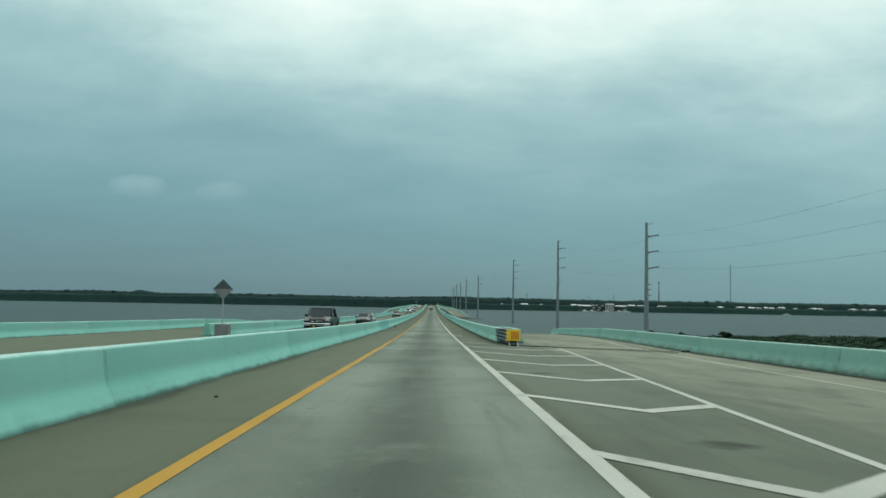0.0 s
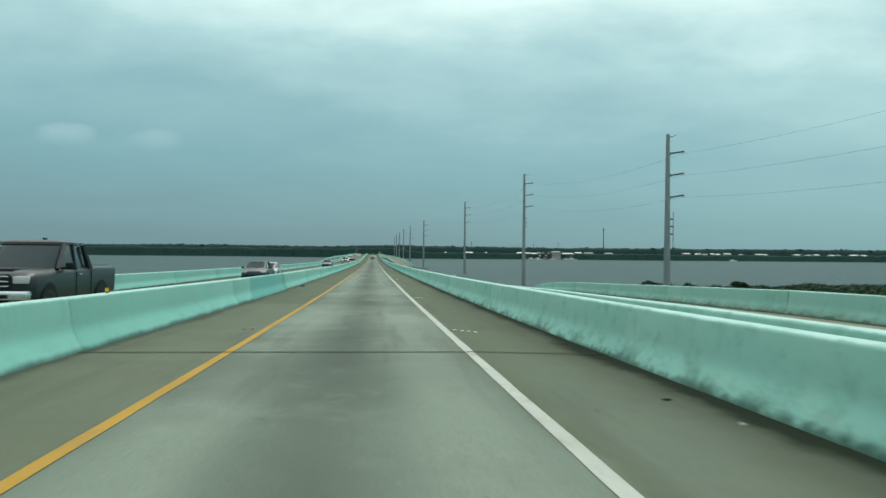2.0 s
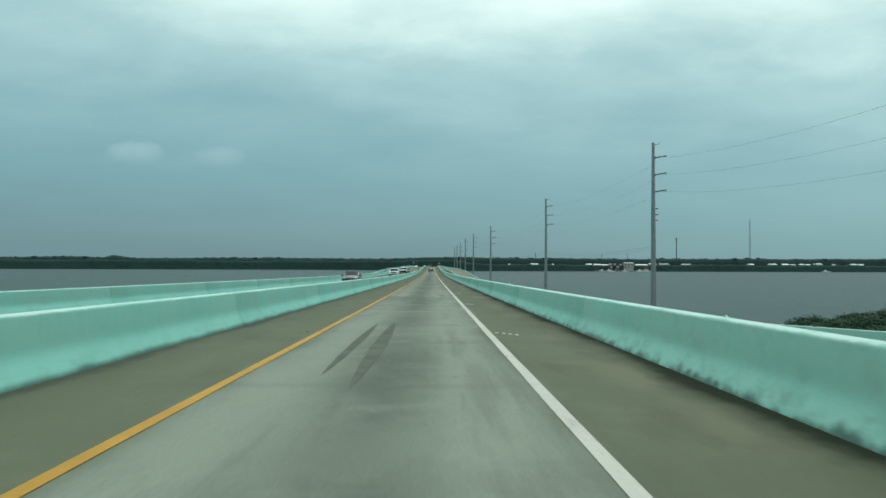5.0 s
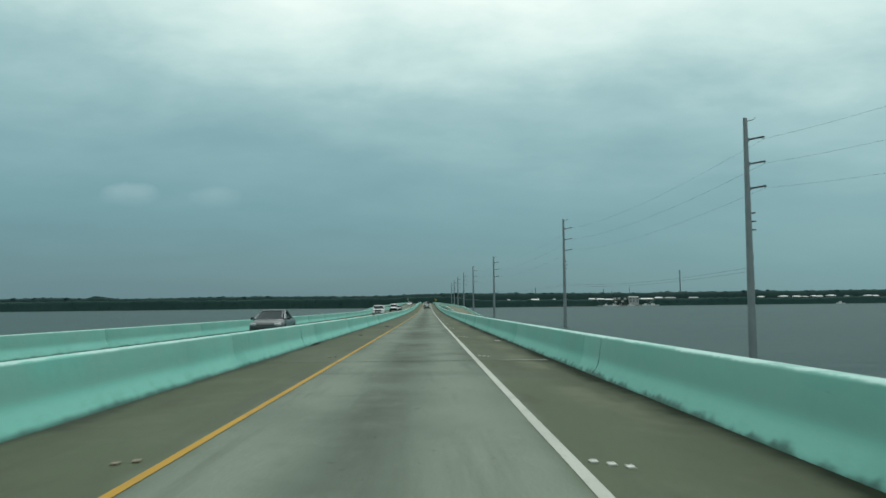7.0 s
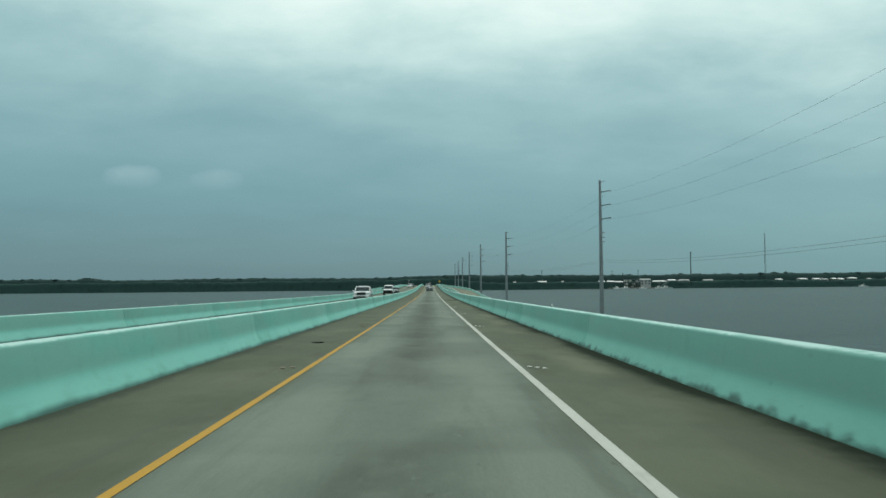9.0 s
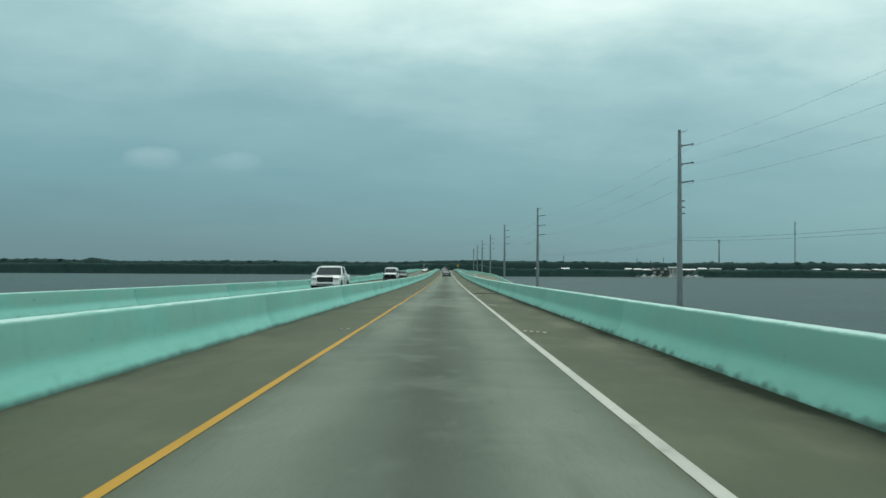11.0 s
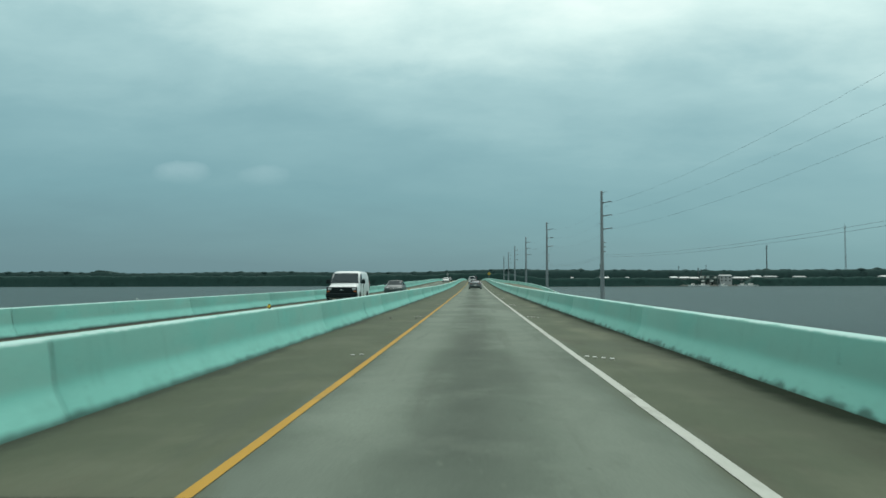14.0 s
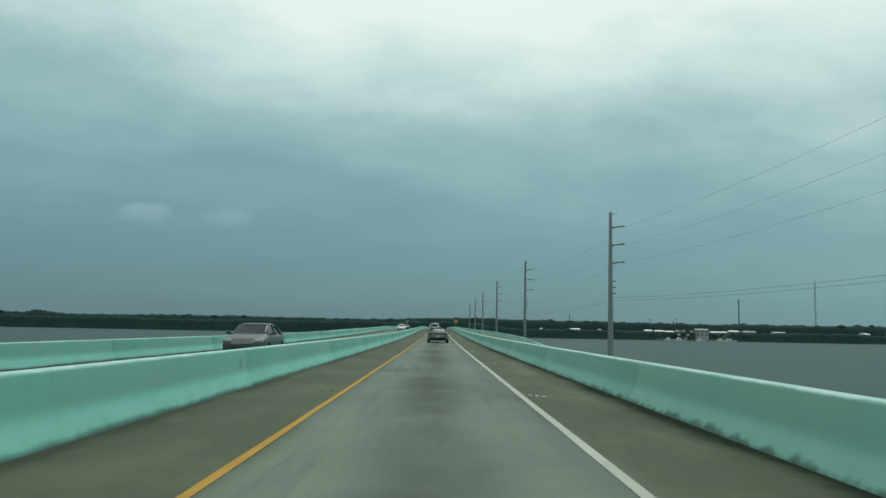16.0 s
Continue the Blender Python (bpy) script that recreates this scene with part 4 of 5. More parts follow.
for i, x in enumerate(xs[:-1]):
    box(bm, ((x + xs[i + 1]) / 2, 293.45 + 0.03 * math.sin(i * 1.7), zd(x, 293) + 0.018), (0.20, 0.11 + 0.02 * math.sin(i), 0.03), bevel=0.006)
solid("rubber_strip", bm, M_RUBBER, "long dark rubber strip lying across the shoulder", "debris")
bm = boxed((2.85, 172.32, zd(2.85, 172.32) + 0.002), (1.70, 0.44, 0.010), bevel=0.004)
solid("joint_patch", bm, M_PATCH, "pale concrete patch beside the expansion joint", "patch", kind="structure")
bm = boxed((-3.05, 280.3, zd(-3.05, 280.3) + 0.001), (1.30, 0.10, 0.008), bevel=0.003)
solid("joint_patch", bm, M_PATCH, "narrow pale concrete scar across the shoulder", "patch", kind="structure")


# ------------------------------------------------------------------ power poles
def power_pole(x, y, top, label):
    t = thing("power_pole", label, "utility pole", "power poles", m=pose(x, y, 0))
    n = 9
    part("shaft", tubed([(0, 0, -2.0 + (top + 2.0) * i / n) for i in range(n + 1)], [0.50 - 0.26 * i / n for i in range(n + 1)], 14), M_STEEL, t, smooth=True)
    part("cap", tubed([(0, 0, top - 0.02), (0, 0, top + 0.06)], [0.26, 0.16], 14), M_STEEL, t)
    arm = part("shield_arm", tubed([(0.15, 0, top - 0.35), (0.75, 0, top - 0.22), (1.15, 0, top - 0.05), (1.17, 0, top + 0.12)], [0.06, 0.05, 0.045, 0.03], 8), M_STEEL, t, smooth=True)
    for k in range(3):
        z = top - 2.5 - 2.85 * k
        part("bracket", boxed((0.30, 0, z), (0.20, 0.34, 0.42), bevel=0.02), M_STEEL, t)
        bm = tubed([(0.3, 0, z + 0.02), (2.15, 0, z + 0.34)], [0.085, 0.07], 10)
        for i in range(12):
            q = Vector((0.5 + 1.55 * i / 11, 0, z + 0.055 + 0.268 * i / 11))
            tube(bm, [q - Vector((0.02, 0, 0.003)), q + Vector((0.02, 0, 0.003))], 0.125, 10)
        a = part("insulator_arm", bm, M_ARM, t, "dark ribbed insulator arm", True)
        part("clamp", tubed([(2.15, 0, z + 0.42), (2.22, 0, z + 0.28), (2.12, 0, z + 0.12), (1.98, 0, z + 0.06)], 0.045, 6), M_STEEL, a, smooth=True)
    for k in range(3):
        z = top - 2.5 - 2.85 * 2 - 2.8 - 0.97 * k
        part("insulator_stub", tubed([(0.24, 0, z), (0.38, 0, z), (0.42, 0, z), (0.86, 0, z + 0.01)], [0.05, 0.05, 0.10, 0.06], 8), M_ARM, t, "short dark insulator", True)
    return t


POLES = [(40.0, 44.0, 23.4), (38.4, 146.8, 23.6), (37.4, 244.1, 27.6), (36.1, 365.0, 28.0), (27.3, 484.9, 24.9),
         (24.5, 587.3, 25.4), (24.1, 694.2, 26.0), (24.2, 802.9, 26.4), (24.6, 905.0, 26.4), (25.0, 1008.0, 26.4)]
for x, y, top in POLES:
    power_pole(x, y, top, "tall grey steel power pole with three side arms, standing in water")


def hang(a, b, sag, n=20):
    a, b = Vector(a), Vector(b)
    out = []
    for i in range(n + 1):
        k = i / n
        p = a.lerp(b, k)
        p.z -= sag * 4 * k * (1 - k)
        out.append(p)
    return out


for k in range(3):
    pts = [Vector((41.0, -62.0, 21.0 - 2.85 * k))]
    for i, (x, y, top) in enumerate(POLES):
        q = Vector((x + 2.12, y, top - 2.5 - 2.85 * k + 0.10))
        pts += hang(pts[-1], q, 1.5)[1:]
    solid("power_wire", tubed(pts, 0.010, 5), M_WIRE, "thin power wire hung from pole to pole", "wire", "power wires")
for dz in (0.0, 0.42):
    pts = [Vector((POLES[2][0] + 0.42, POLES[2][1], 10.4 - dz))]
    for x, y, top in POLES[3:]:
        pts += hang(pts[-1], (x + 0.36, y, 11.3 - dz), 1.0)[1:]
    solid("power_wire", tubed(pts, 0.013, 5), M_WIRE, "thin low cable slung along the power poles", "wire", "power wires")

t = thing("transmission_pole", "far dark transmission pole with short crossarms above the trees", "utility pole", m=pose(400.5, 1457, 0))
part("shaft", tubed([(0, 0, 0), (0, 0, 53)], [1.0, 0.6], 10), M_ARM, t, smooth=True)
for z, w in ((51.5, 3.6), (48.6, 4.4)):
    part("crossarm", boxed((0, 0, z), (w, 0.5, 0.5), bevel=0.06), M_ARM, t)

t = thing("radio_mast", "far slender lattice radio mast above the trees", "mast", m=pose(623, 1721, 0))
for k in range(3):
    a = k * math.tau / 3
    part("leg", tubed([(1.5 * math.cos(a), 1.5 * math.sin(a), 0), (1.0 * math.cos(a), 1.0 * math.sin(a), 96)], 0.22, 6), M_MAST, t)
for i in range(32):
    z = 3.0 * i
    r = 1.5 - 0.5 * z / 96
    pts = [(r * math.cos(k * math.tau / 3), r * math.sin(k * math.tau / 3), z + (1.5 if k % 2 else 0)) for k in range(4)]
    part("brace", tubed(pts, 0.12, 4), M_MAST, t)
part("antenna", tubed([(0, 0, 96), (0, 0, 102)], 0.12, 6), M_MAST, t)
for x, y, top in ((150.0, 1300.0, 25.0), (262.0, 1380.0, 24.0), (330.0, 1500.0, 27.0)):
    t = thing("utility_pole", "far thin pole standing above the trees", "utility pole", "far poles", m=pose(x, y, 0))
    part("shaft", tubed([(0, 0, 0), (0, 0, top)], [0.45, 0.3], 8), M_ARM, t)
    part("crossarm", boxed((0, 0, top - 1.2), (2.6, 0.3, 0.3)), M_ARM, t)


# ------------------------------------------------------------------ shores and trees
def front(x):
    return 1081.0 + (1257.0 - 1081.0) * (1 - min(1.0, max(0.0, (x + 160) / 200)))


bm = bmesh.new()
cols = []
for i in range(61):
    x = -2400 + 80 * i
    f = front(x) + 8 * noise.noise((x * 0.01, 0, 0))
    cols.append([bm.verts.new(p) for p in ((x, f - 3, -0.5), (x, f + 4, 0.5), (x, f + 60, 1.2), (x, 4900, 1.5))])
for a, b in zip(cols, cols[1:]):
    for k in range(3):
        bm.faces.new((a[k], b[k], b[k + 1], a[k + 1]))
solid("ground", bm, M_MUD, "flat muddy land of the far wooded shore", "ground", kind="structure")

ico = bmesh.new()
bmesh.ops.create_icosphere(ico, subdivisions=1, radius=1.0)
ICO_V = np.array([v.co[:] for v in ico.verts])
ICO_F = np.array([[v.index for v in f.verts] for f in ico.faces])
ico.free()
# roofs seen among the shore trees: x from, x to, height of the ridge, pale or dull
HOUSES = [(92, 95, 9.0, 0), (119, 129, 9.2, 1), (144, 147, 9.0, 0), (301, 312, 9.4, 0), (383, 389, 9.6, 1), (408, 417, 9.9, 1), (423, 431, 9.6, 1),
          (433, 440, 9.2, 0), (444, 449, 9.8, 1), (451, 457, 9.4, 1), (464, 472, 10.2, 1), (485, 489, 9.3, 0), (508, 515, 9.8, 1), (516, 522, 9.4, 1),
          (560, 568, 9.6, 1), (576, 583, 9.3, 0), (586, 593, 9.7, 1), (609, 615, 9.3, 1), (617, 622, 9.6, 0), (638, 648, 9.7, 1), (652, 660, 9.3, 1)]


def clumps(name, items, material, label, category, kind="stuff", rough=0.35, smooth=True):
    """Many uneven leaf clumps in one mesh; items hold x, y, z, half-width and half-height."""
    vs, fs = [], []
    rnd = np.random.RandomState(5)
    for i, (x, y, z, r, h) in enumerate(items):
        bumps = 1 + rough * rnd.uniform(-1, 1, (len(ICO_V), 1))
        v = ICO_V * bumps * np.array([r, r, h]) + np.array([x, y, z])
        vs.append(v)
        fs.append(ICO_F + i * len(ICO_V))
    me = bpy.data.meshes.new(name)
    me.from_pydata(np.concatenate(vs).tolist(), [], np.concatenate(fs).tolist())
    me.materials.append(material)
    if smooth:
        me.shade_smooth()
    return tagged(new(name, me), label, category, kind=kind)


rnd = random.Random(11)


def tall_at(x):
    t = 16.4 if x < -120 else 15.6
    t += 1.0 * noise.noise((x * 0.006, 3.1, 0)) + 0.6 * noise.noise((x * 0.03, 7.7, 0))
    return t + 2.6 * math.exp(-((x + 452) / 14) ** 2) + 1.6 * math.exp(-((x + 520) / 40) ** 2) + 1.2 * math.exp(-((x - 20) / 60) ** 2)


def canopy(name, x0, x1, section, material, label):
    """A closed leafy mass along the shore; section(x) gives its outline as depth and height."""
    cols = []
    n = int((x1 - x0) / 2.2)
    for i in range(n + 1):
        x = x0 + (x1 - x0) * i / n
        col = []
        for k, (d, h) in enumerate(section(x)):
            q = Vector((x * 0.35, d * 0.2, k * 1.7))
            col.append((x + rnd.uniform(-0.4, 0.4), front(x) + d + 0.8 * noise.noise(q * 1.3), max(-0.2, h + (0.55 * noise.noise(q) + rnd.uniform(-0.15, 0.15)) * (0.3 if h < 1 else 1))))
        cols.append(col)
    m = len(cols[0])
    vs = [p for c in cols for p in c]
    fs = [(i * m + k, (i + 1) * m + k, (i + 1) * m + k + 1, i * m + k + 1) for i in range(n) for k in range(m - 1)]
    me = bpy.data.meshes.new(name)
    me.from_pydata(vs, [], fs)
    me.materials.append(material)
    me.shade_smooth()
    return tagged(new(name, me), label, "woods", kind="stuff")


def low_section(x):
    h = 7.9 + 4.6 * min(1.0, max(0.0, (80 - x) / 60)) + 1.5 * noise.noise((x * 0.025, 1.3, 0)) + 1.3 * noise.noise((x * 0.16, 4.3, 0))
    h *= min(1.0, 0.15 + min(abs(x - 199), abs(x - 250)) / 10)
    return [(-1.0, -0.2), (0.0, h * 0.3), (0.4, h * 0.62), (0.9, h * 0.86), (1.8, h * 0.97), (4.0, h), (15.0, h * 0.9), (17.0, h * 0.5), (18.0, 0.2)]


def yard_section(x):
    h = 7.4 + 0.9 * noise.noise((x * 0.05, 2.3, 0))
    return [(15.5, -0.2), (16.0, h * 0.4), (16.4, h * 0.7), (17.0, h * 0.9), (18.0, h), (20.0, 0.2)]


def high_section(x):
    h = tall_at(x)
    return [(31.0, 0.2), (31.4, h * 0.4), (32.0, h * 0.66), (32.8, h * 0.82), (34.0, h * 0.93), (36.0, h * 0.985), (40.0, h), (60.0, h * 0.99), (110.0, h * 0.6)]


canopy("far_woods", -1150, 199, low_section, M_SHORE, "dark green mangrove fringe along the far shore")
canopy("far_woods", 172, 272, yard_section, M_SHORE, "dark green trees behind the boatyard")
canopy("far_woods", 250, 1250, low_section, M_SHORE, "dark green mangrove fringe beside the boatyard")
canopy("far_woods", -1150, 1250, high_section, M_SHORE_BACK, "dark grey-green hammock woods behind the far shore")
items = []
x = -1150.0
while x < 1250:
    x += rnd.uniform(4.0, 19.0)
    r = rnd.uniform(2.2, 6.0)
    items.append((x, front(x) + rnd.uniform(37, 42), tall_at(x) - r * 0.16, r, r * rnd.uniform(0.26, 0.42)))
for cx, w in ((-452, 9), (-520, 14), (640, 8), (405, 5), (300, 4)):
    for k in range(7):
        items.append((cx + rnd.uniform(-w, w), front(cx) + rnd.uniform(37, 42), tall_at(cx) - rnd.uniform(0.0, 1.2), rnd.uniform(2.0, 3.5), rnd.uniform(1.0, 1.8)))
clumps("tree_crowns", items, M_SHORE_BACK, "uneven tree crowns rising from the far woods", "woods", rough=0.25)


def house(x, y, w, top, wall, roof, label, name="house", category="house", group="shore houses", depth=9.0):
    t = thing(name, label, category, group, m=pose(x, y, 0.8, 0, 0, rnd.uniform(-10, 10)))
    ridge, eave = top - 0.8, top - 2.0
    part("wall", boxed((0, 0, eave / 2), (w, depth, eave), bevel=0.05), wall, t)
    bm = bmesh.new()
    a, o = w / 2 + 0.5, depth / 2 + 0.6
    low = [bm.verts.new(p) for p in ((-a, -o, eave), (a, -o, eave), (a, o, eave), (-a, o, eave))]
    mid = [bm.verts.new(p) for p in ((-a, -o, eave + 0.12), (a, -o, eave + 0.12), (a, o, eave + 0.12), (-a, o, eave + 0.12))]
    tip = [bm.verts.new(p) for p in ((-a * 0.86, 0, ridge), (a * 0.86, 0, ridge))]
    bm.faces.new(low[::-1])
    for k in range(4):
        bm.faces.new((low[k], low[(k + 1) % 4], mid[(k + 1) % 4], mid[k]))
    for f in ((mid[0], mid[1], tip[1], tip[0]), (mid[2], mid[3], tip[0], tip[1]), (mid[1], mid[2], tip[1]), (mid[3], mid[0], tip[0])):
        bm.faces.new(f)
    part("roof", bm, roof, t, "shallow metal roof")
    n = max(2, int(w / 3.2))
    for i in range(n):
        for z in (eave - 1.6, eave - 4.3):
            part("window", boxed((-w / 2 + w * (i + 0.5) / n, -depth / 2 - 0.03, z), (1.3, 0.08, 1.3)), M_WINDOW, t)
    return t


for x0, x1, top, pale in HOUSES:
    house((x0 + x1) / 2, 1103 + rnd.uniform(-2, 2), x1 - x0 - 1.0, top, M_SHADE_WALL, M_ROOF if pale else M_HOUSE_GREY,
          "shore house with a pale metal roof among trees" if pale else "grey shore house with a dull metal roof among trees")

# the boatyard: low sheds round an open steel frame with two stacks behind it
for x0, x1, top, pale in ((186, 192, 9.2, 1), (195, 203, 8.9, 1), (204.5, 212, 8.5, 1), (245, 259, 8.7, 1), (262, 270, 9.8, 1), (274, 285, 9.6, 0)):
    house((x0 + x1) / 2, 1101, x1 - x0, top, M_SHADE_WALL, M_ROOF if pale else M_HOUSE_GREY,
          "low boatyard shed with a pale metal roof" if pale else "low boatyard shed with a dull metal roof", "boatyard_shed", "shed", "boatyard sheds", 7.0)
house(236, 1098, 11, 10.8, M_HOUSE_GREY, M_HOUSE_GREY, "tall grey gabled boatyard hall", "boatyard_hall", "building", "", 10.0)
t = thing("boat_rack", "open steel boat rack with pale panels and stored hulls", "rack", m=pose(219.5, 1092, 0.6))
for k in range(5):
    for d in (-3.0, 3.0):
        part("post", boxed((-7.2 + 3.6 * k, d, 4.7), (0.4, 0.4, 9.4)), M_SHADE_WALL, t)
for z in (3.1, 6.2, 9.3):
    part("deck", boxed((0, 0, z), (15.0, 6.6, 0.3), bevel=0.04), M_SHADE_WALL, t)
for x, z, w, h in ((-6.0, 7.8, 2.6, 2.2), (-1.6, 8.0, 3.0, 2.0), (2.4, 4.6, 2.8, 2.0), (-5.4, 4.4, 2.0, 1.8), (5.6, 7.6, 2.4, 1.8), (0.6, 1.6, 2.4, 1.9)):
    part("stored_hull", boxed((x, 0.4, z), (w, 5.4, h), bevel=0.5), M_HOUSE, t, "pale hull stored on the rack")
for x, top in ((213.0, 17.2), (215.8, 15.9)):
    solid("stack", tubed([(x, 1104, 0.5), (x, 1104, top)], [0.6, 0.5], 10), M_ARM, "dark chimney stack behind the boatyard", "stack", "boatyard stacks")
bm = boxed((222, 1076, 0.9), (64, 3, 0.35), bevel=0.05)
for i in range(14):
    tube(bm, [(192 + 4.6 * i, 1075, -2), (192 + 4.6 * i, 1075, 1.6)], 0.2, 8)
solid("dock", bm, M_CONCRETE, "low weathered dock along the boatyard shore", "dock")


def boat(x, y, length, label):
    t = thing("boat", label, "boat", "moored boats", m=pose(x, y, 0, 0, 0, rnd.uniform(60, 120)))
    rings = []
    for k, wide, keel, deck in ((-0.5, 0.8, -0.2, 1.1), (-0.2, 1.0, -0.35, 1.1), (0.2, 0.9, -0.3, 1.25), (0.42, 0.45, -0.1, 1.45), (0.5, 0.06, 0.9, 1.55)):
        w = wide * length * 0.16
        rings.append([Vector((0, k * length, keel)), Vector((w * 0.8, k * length, keel + 0.25)), Vector((w, k * length, deck)), Vector((-w, k * length, deck)), Vector((-w * 0.8, k * length, keel + 0.25))])
    part("hull", loft(rings), M_ROOF, t, "white hull")
    part("cabin", boxed((0, 0.05 * length, 1.9), (length * 0.2, length * 0.3, 1.5), bevel=0.15), M_HOUSE, t)
    part("window", boxed((0, 0.05 * length, 2.1), (length * 0.205, length * 0.24, 0.5)), M_WINDOW, t)
    return t


for x, y, l in ((199, 1069, 9), (208, 1068, 11), (226, 1069, 8), (243, 1068, 9), (251, 1068, 12), (452, 1050, 9)):
    boat(x, y, l, "small white cabin boat lying by the far shore")

# ------------------------------------------------------------------ mangroves by the foot of the ramp
def islet(cx, cy, rx, ry, label, high=0.25):
    bm = bmesh.new()
    ring = []
    for i in range(40):
        a = i * math.tau / 40
        r = 1 + 0.18 * noise.noise((math.cos(a) * 2, math.sin(a) * 2, 4))
        ring.append((rx * r * math.cos(a), ry * r * math.sin(a)))
    low = [bm.verts.new((cx + x, cy + y, -0.3)) for x, y in ring]
    top = [bm.verts.new((cx + x * 0.95, cy + y * 0.95, high)) for x, y in ring]
    for i in range(40):
        bm.faces.new((low[i], low[(i + 1) % 40], top[(i + 1) % 40], top[i]))
    bm.faces.new(top)
    solid("islet", bm, M_MUD, label, "ground", kind="structure")


islet(92, 182, 56, 40, "low muddy islet overgrown with mangrove")
islet(44, 184, 13, 17, "low muddy spit overgrown with mangrove", 0.21)
islet(33, 206, 10, 13, "low mud landing at the foot of the exit ramp", 0.17)
islet(20, 455, 9, 12, "low mud landing at the foot of the far ramp")
islet(-29, 455, 9, 12, "low mud landing at the foot of the far ramp")
islet(-52, 216, 30, 22, "low mud bank at the foot of the entry ramp")


def leaves(bm, c, r, h, n, size, gen):
    """Small leaf blades scattered through a clump."""
    for _ in range(n):
        a, b = gen.uniform(0, math.tau), gen.uniform(-0.35, 1)
        k = gen.uniform(0.6, 1.05)
        p = Vector((c[0] + r * k * math.cos(a) * math.sqrt(max(0, 1 - b * b)), c[1] + r * k * math.sin(a) * math.sqrt(max(0, 1 - b * b)), c[2] + h * k * b))
        u = Vector((gen.uniform(-1, 1), gen.uniform(-1, 1), gen.uniform(-0.4, 0.8))).normalized()
        w = u.cross(Vector((gen.uniform(-1, 1), gen.uniform(-1, 1), gen.uniform(-1, 1)))).normalized()
        s = size * gen.uniform(0.6, 1.3)
        bm.faces.new([bm.verts.new(p + q) for q in (u * s, w * s * 0.45, -u * s, -w * s * 0.45)])


gen = random.Random(4)
hearts = []
bm = bmesh.new()
for i in range(760):
    a, r = gen.uniform(0, math.tau), math.sqrt(gen.uniform(0.0, 1.0))
    x, y = 92 + 50 * r * math.cos(a), 182 + 35 * r * math.sin(a)
    if abs(x - (ramp_outer(y) + ramp_inner(y)) / 2) < 7.5 and y < 214:
        continue
    if x < 2 + 0.385 * (y - 104):
        continue
    # low in the middle of the islet, taller at its two ends
    crest = min(2.5, 1.9 + 0.05 * max(0.0, x - 37)) if x < 60 else 1.75 if x < 90 else 2.3
    hgt = crest * gen.uniform(0.72, 1.0)
    wide = gen.uniform(1.6, 3.0)
    hearts.append((x, y, hgt * 0.42, wide * 0.82, hgt * 0.46))
    leaves(bm, (x, y, hgt * 0.45), wide, hgt * 0.55, 330 if x < 72 else 200, 0.115 if x < 72 else 0.17, gen)
for i in range(70):
    x, y = gen.uniform(34.5, 50), gen.uniform(174, 197)
    if x < 1 + 0.39 * (y - 97) or abs(x - (ramp_outer(y) + ramp_inner(y)) / 2) < 7.0:
        continue
    hgt = min(2.4, 1.75 + 0.05 * (x - 35)) * gen.uniform(0.75, 1.0)
    hearts.append((x, y, hgt * 0.42, 1.5, hgt * 0.46))
    leaves(bm, (x, y, hgt * 0.45), gen.uniform(1.2, 2.2), hgt * 0.55, 330, 0.115, gen)
clumps("mangrove_thicket", hearts, M_MANGROVE, "dense dark heart of the mangrove thicket", "bushes", rough=0.25)
solid("mangrove_thicket", bm, M_MANGROVE, "low dense green mangrove thicket on the islet", "bushes", kind="stuff")


def mangrove(x, y, height, wide):
    t = thing("mangrove_tree", "rounded dark green mangrove tree above the thicket", "tree", "mangrove trees", m=pose(x, y, 0.2))
    bm = bmesh.new()
    tube(bm, [(0, 0, 0), (0.1, 0.05, height * 0.35), (0.05, 0, height * 0.7)], [0.10, 0.08, 0.04], 7)
    for k in range(6):
        a = k * math.tau / 6 + gen.uniform(-0.3, 0.3)
        tube(bm, [(0.08, 0, height * 0.3), (wide * 0.3 * math.cos(a), wide * 0.3 * math.sin(a), height * 0.5), (wide * 0.6 * math.cos(a), wide * 0.6 * math.sin(a), height * 0.68)], [0.07, 0.05, 0.02], 5)
    part("trunk", bm, M_BARK, t)
    bm = bmesh.new()
    for k in range(9):
        a = gen.uniform(0, math.tau)
        r = wide * gen.uniform(0.1, 0.75)
        leaves(bm, (r * math.cos(a), r * math.sin(a), height * gen.uniform(0.55, 0.86)), wide * 0.42, height * 0.18, 90, 0.24, gen)
    part("crown", bm, M_MANGROVE, t, "uneven crown of small leaves")


for x, y, h, w in ((68, 190, 2.9, 1.5), (51, 189, 3.0, 1.8), (56, 184, 2.8, 1.5), (98, 178, 2.6, 1.8), (112, 172, 2.7, 2.0)):
    mangrove(x, y, h, w)


# ------------------------------------------------------------------ vehicles; each is built with its front along +y
def hoop(y, hw, z0, z1, power=4.0, tumble=0.0, n=28):
    out = []
    for i in range(n):
        a = i * math.tau / n
        c, s = math.cos(a), math.sin(a)
        z = (z0 + z1) / 2 + math.copysign(abs(s) ** (2 / power), s) * (z1 - z0) / 2
        x = math.copysign(abs(c) ** (2 / power), c) * hw
        k = (z - z0) / max(0.01, z1 - z0)
        out.append(Vector((x * (1 - tumble * max(0, k - 0.45)), y, z)))
    return out


def deck_ring(z, hw, y0, y1, n=28, power=5.0):
    return [Vector((math.copysign(abs(math.cos(a)) ** (2 / power), math.cos(a)) * hw, (y0 + y1) / 2 + math.copysign(abs(math.sin(a)) ** (2 / power), math.sin(a)) * (y1 - y0) / 2, z))
            for a in (i * math.tau / n for i in range(n))]


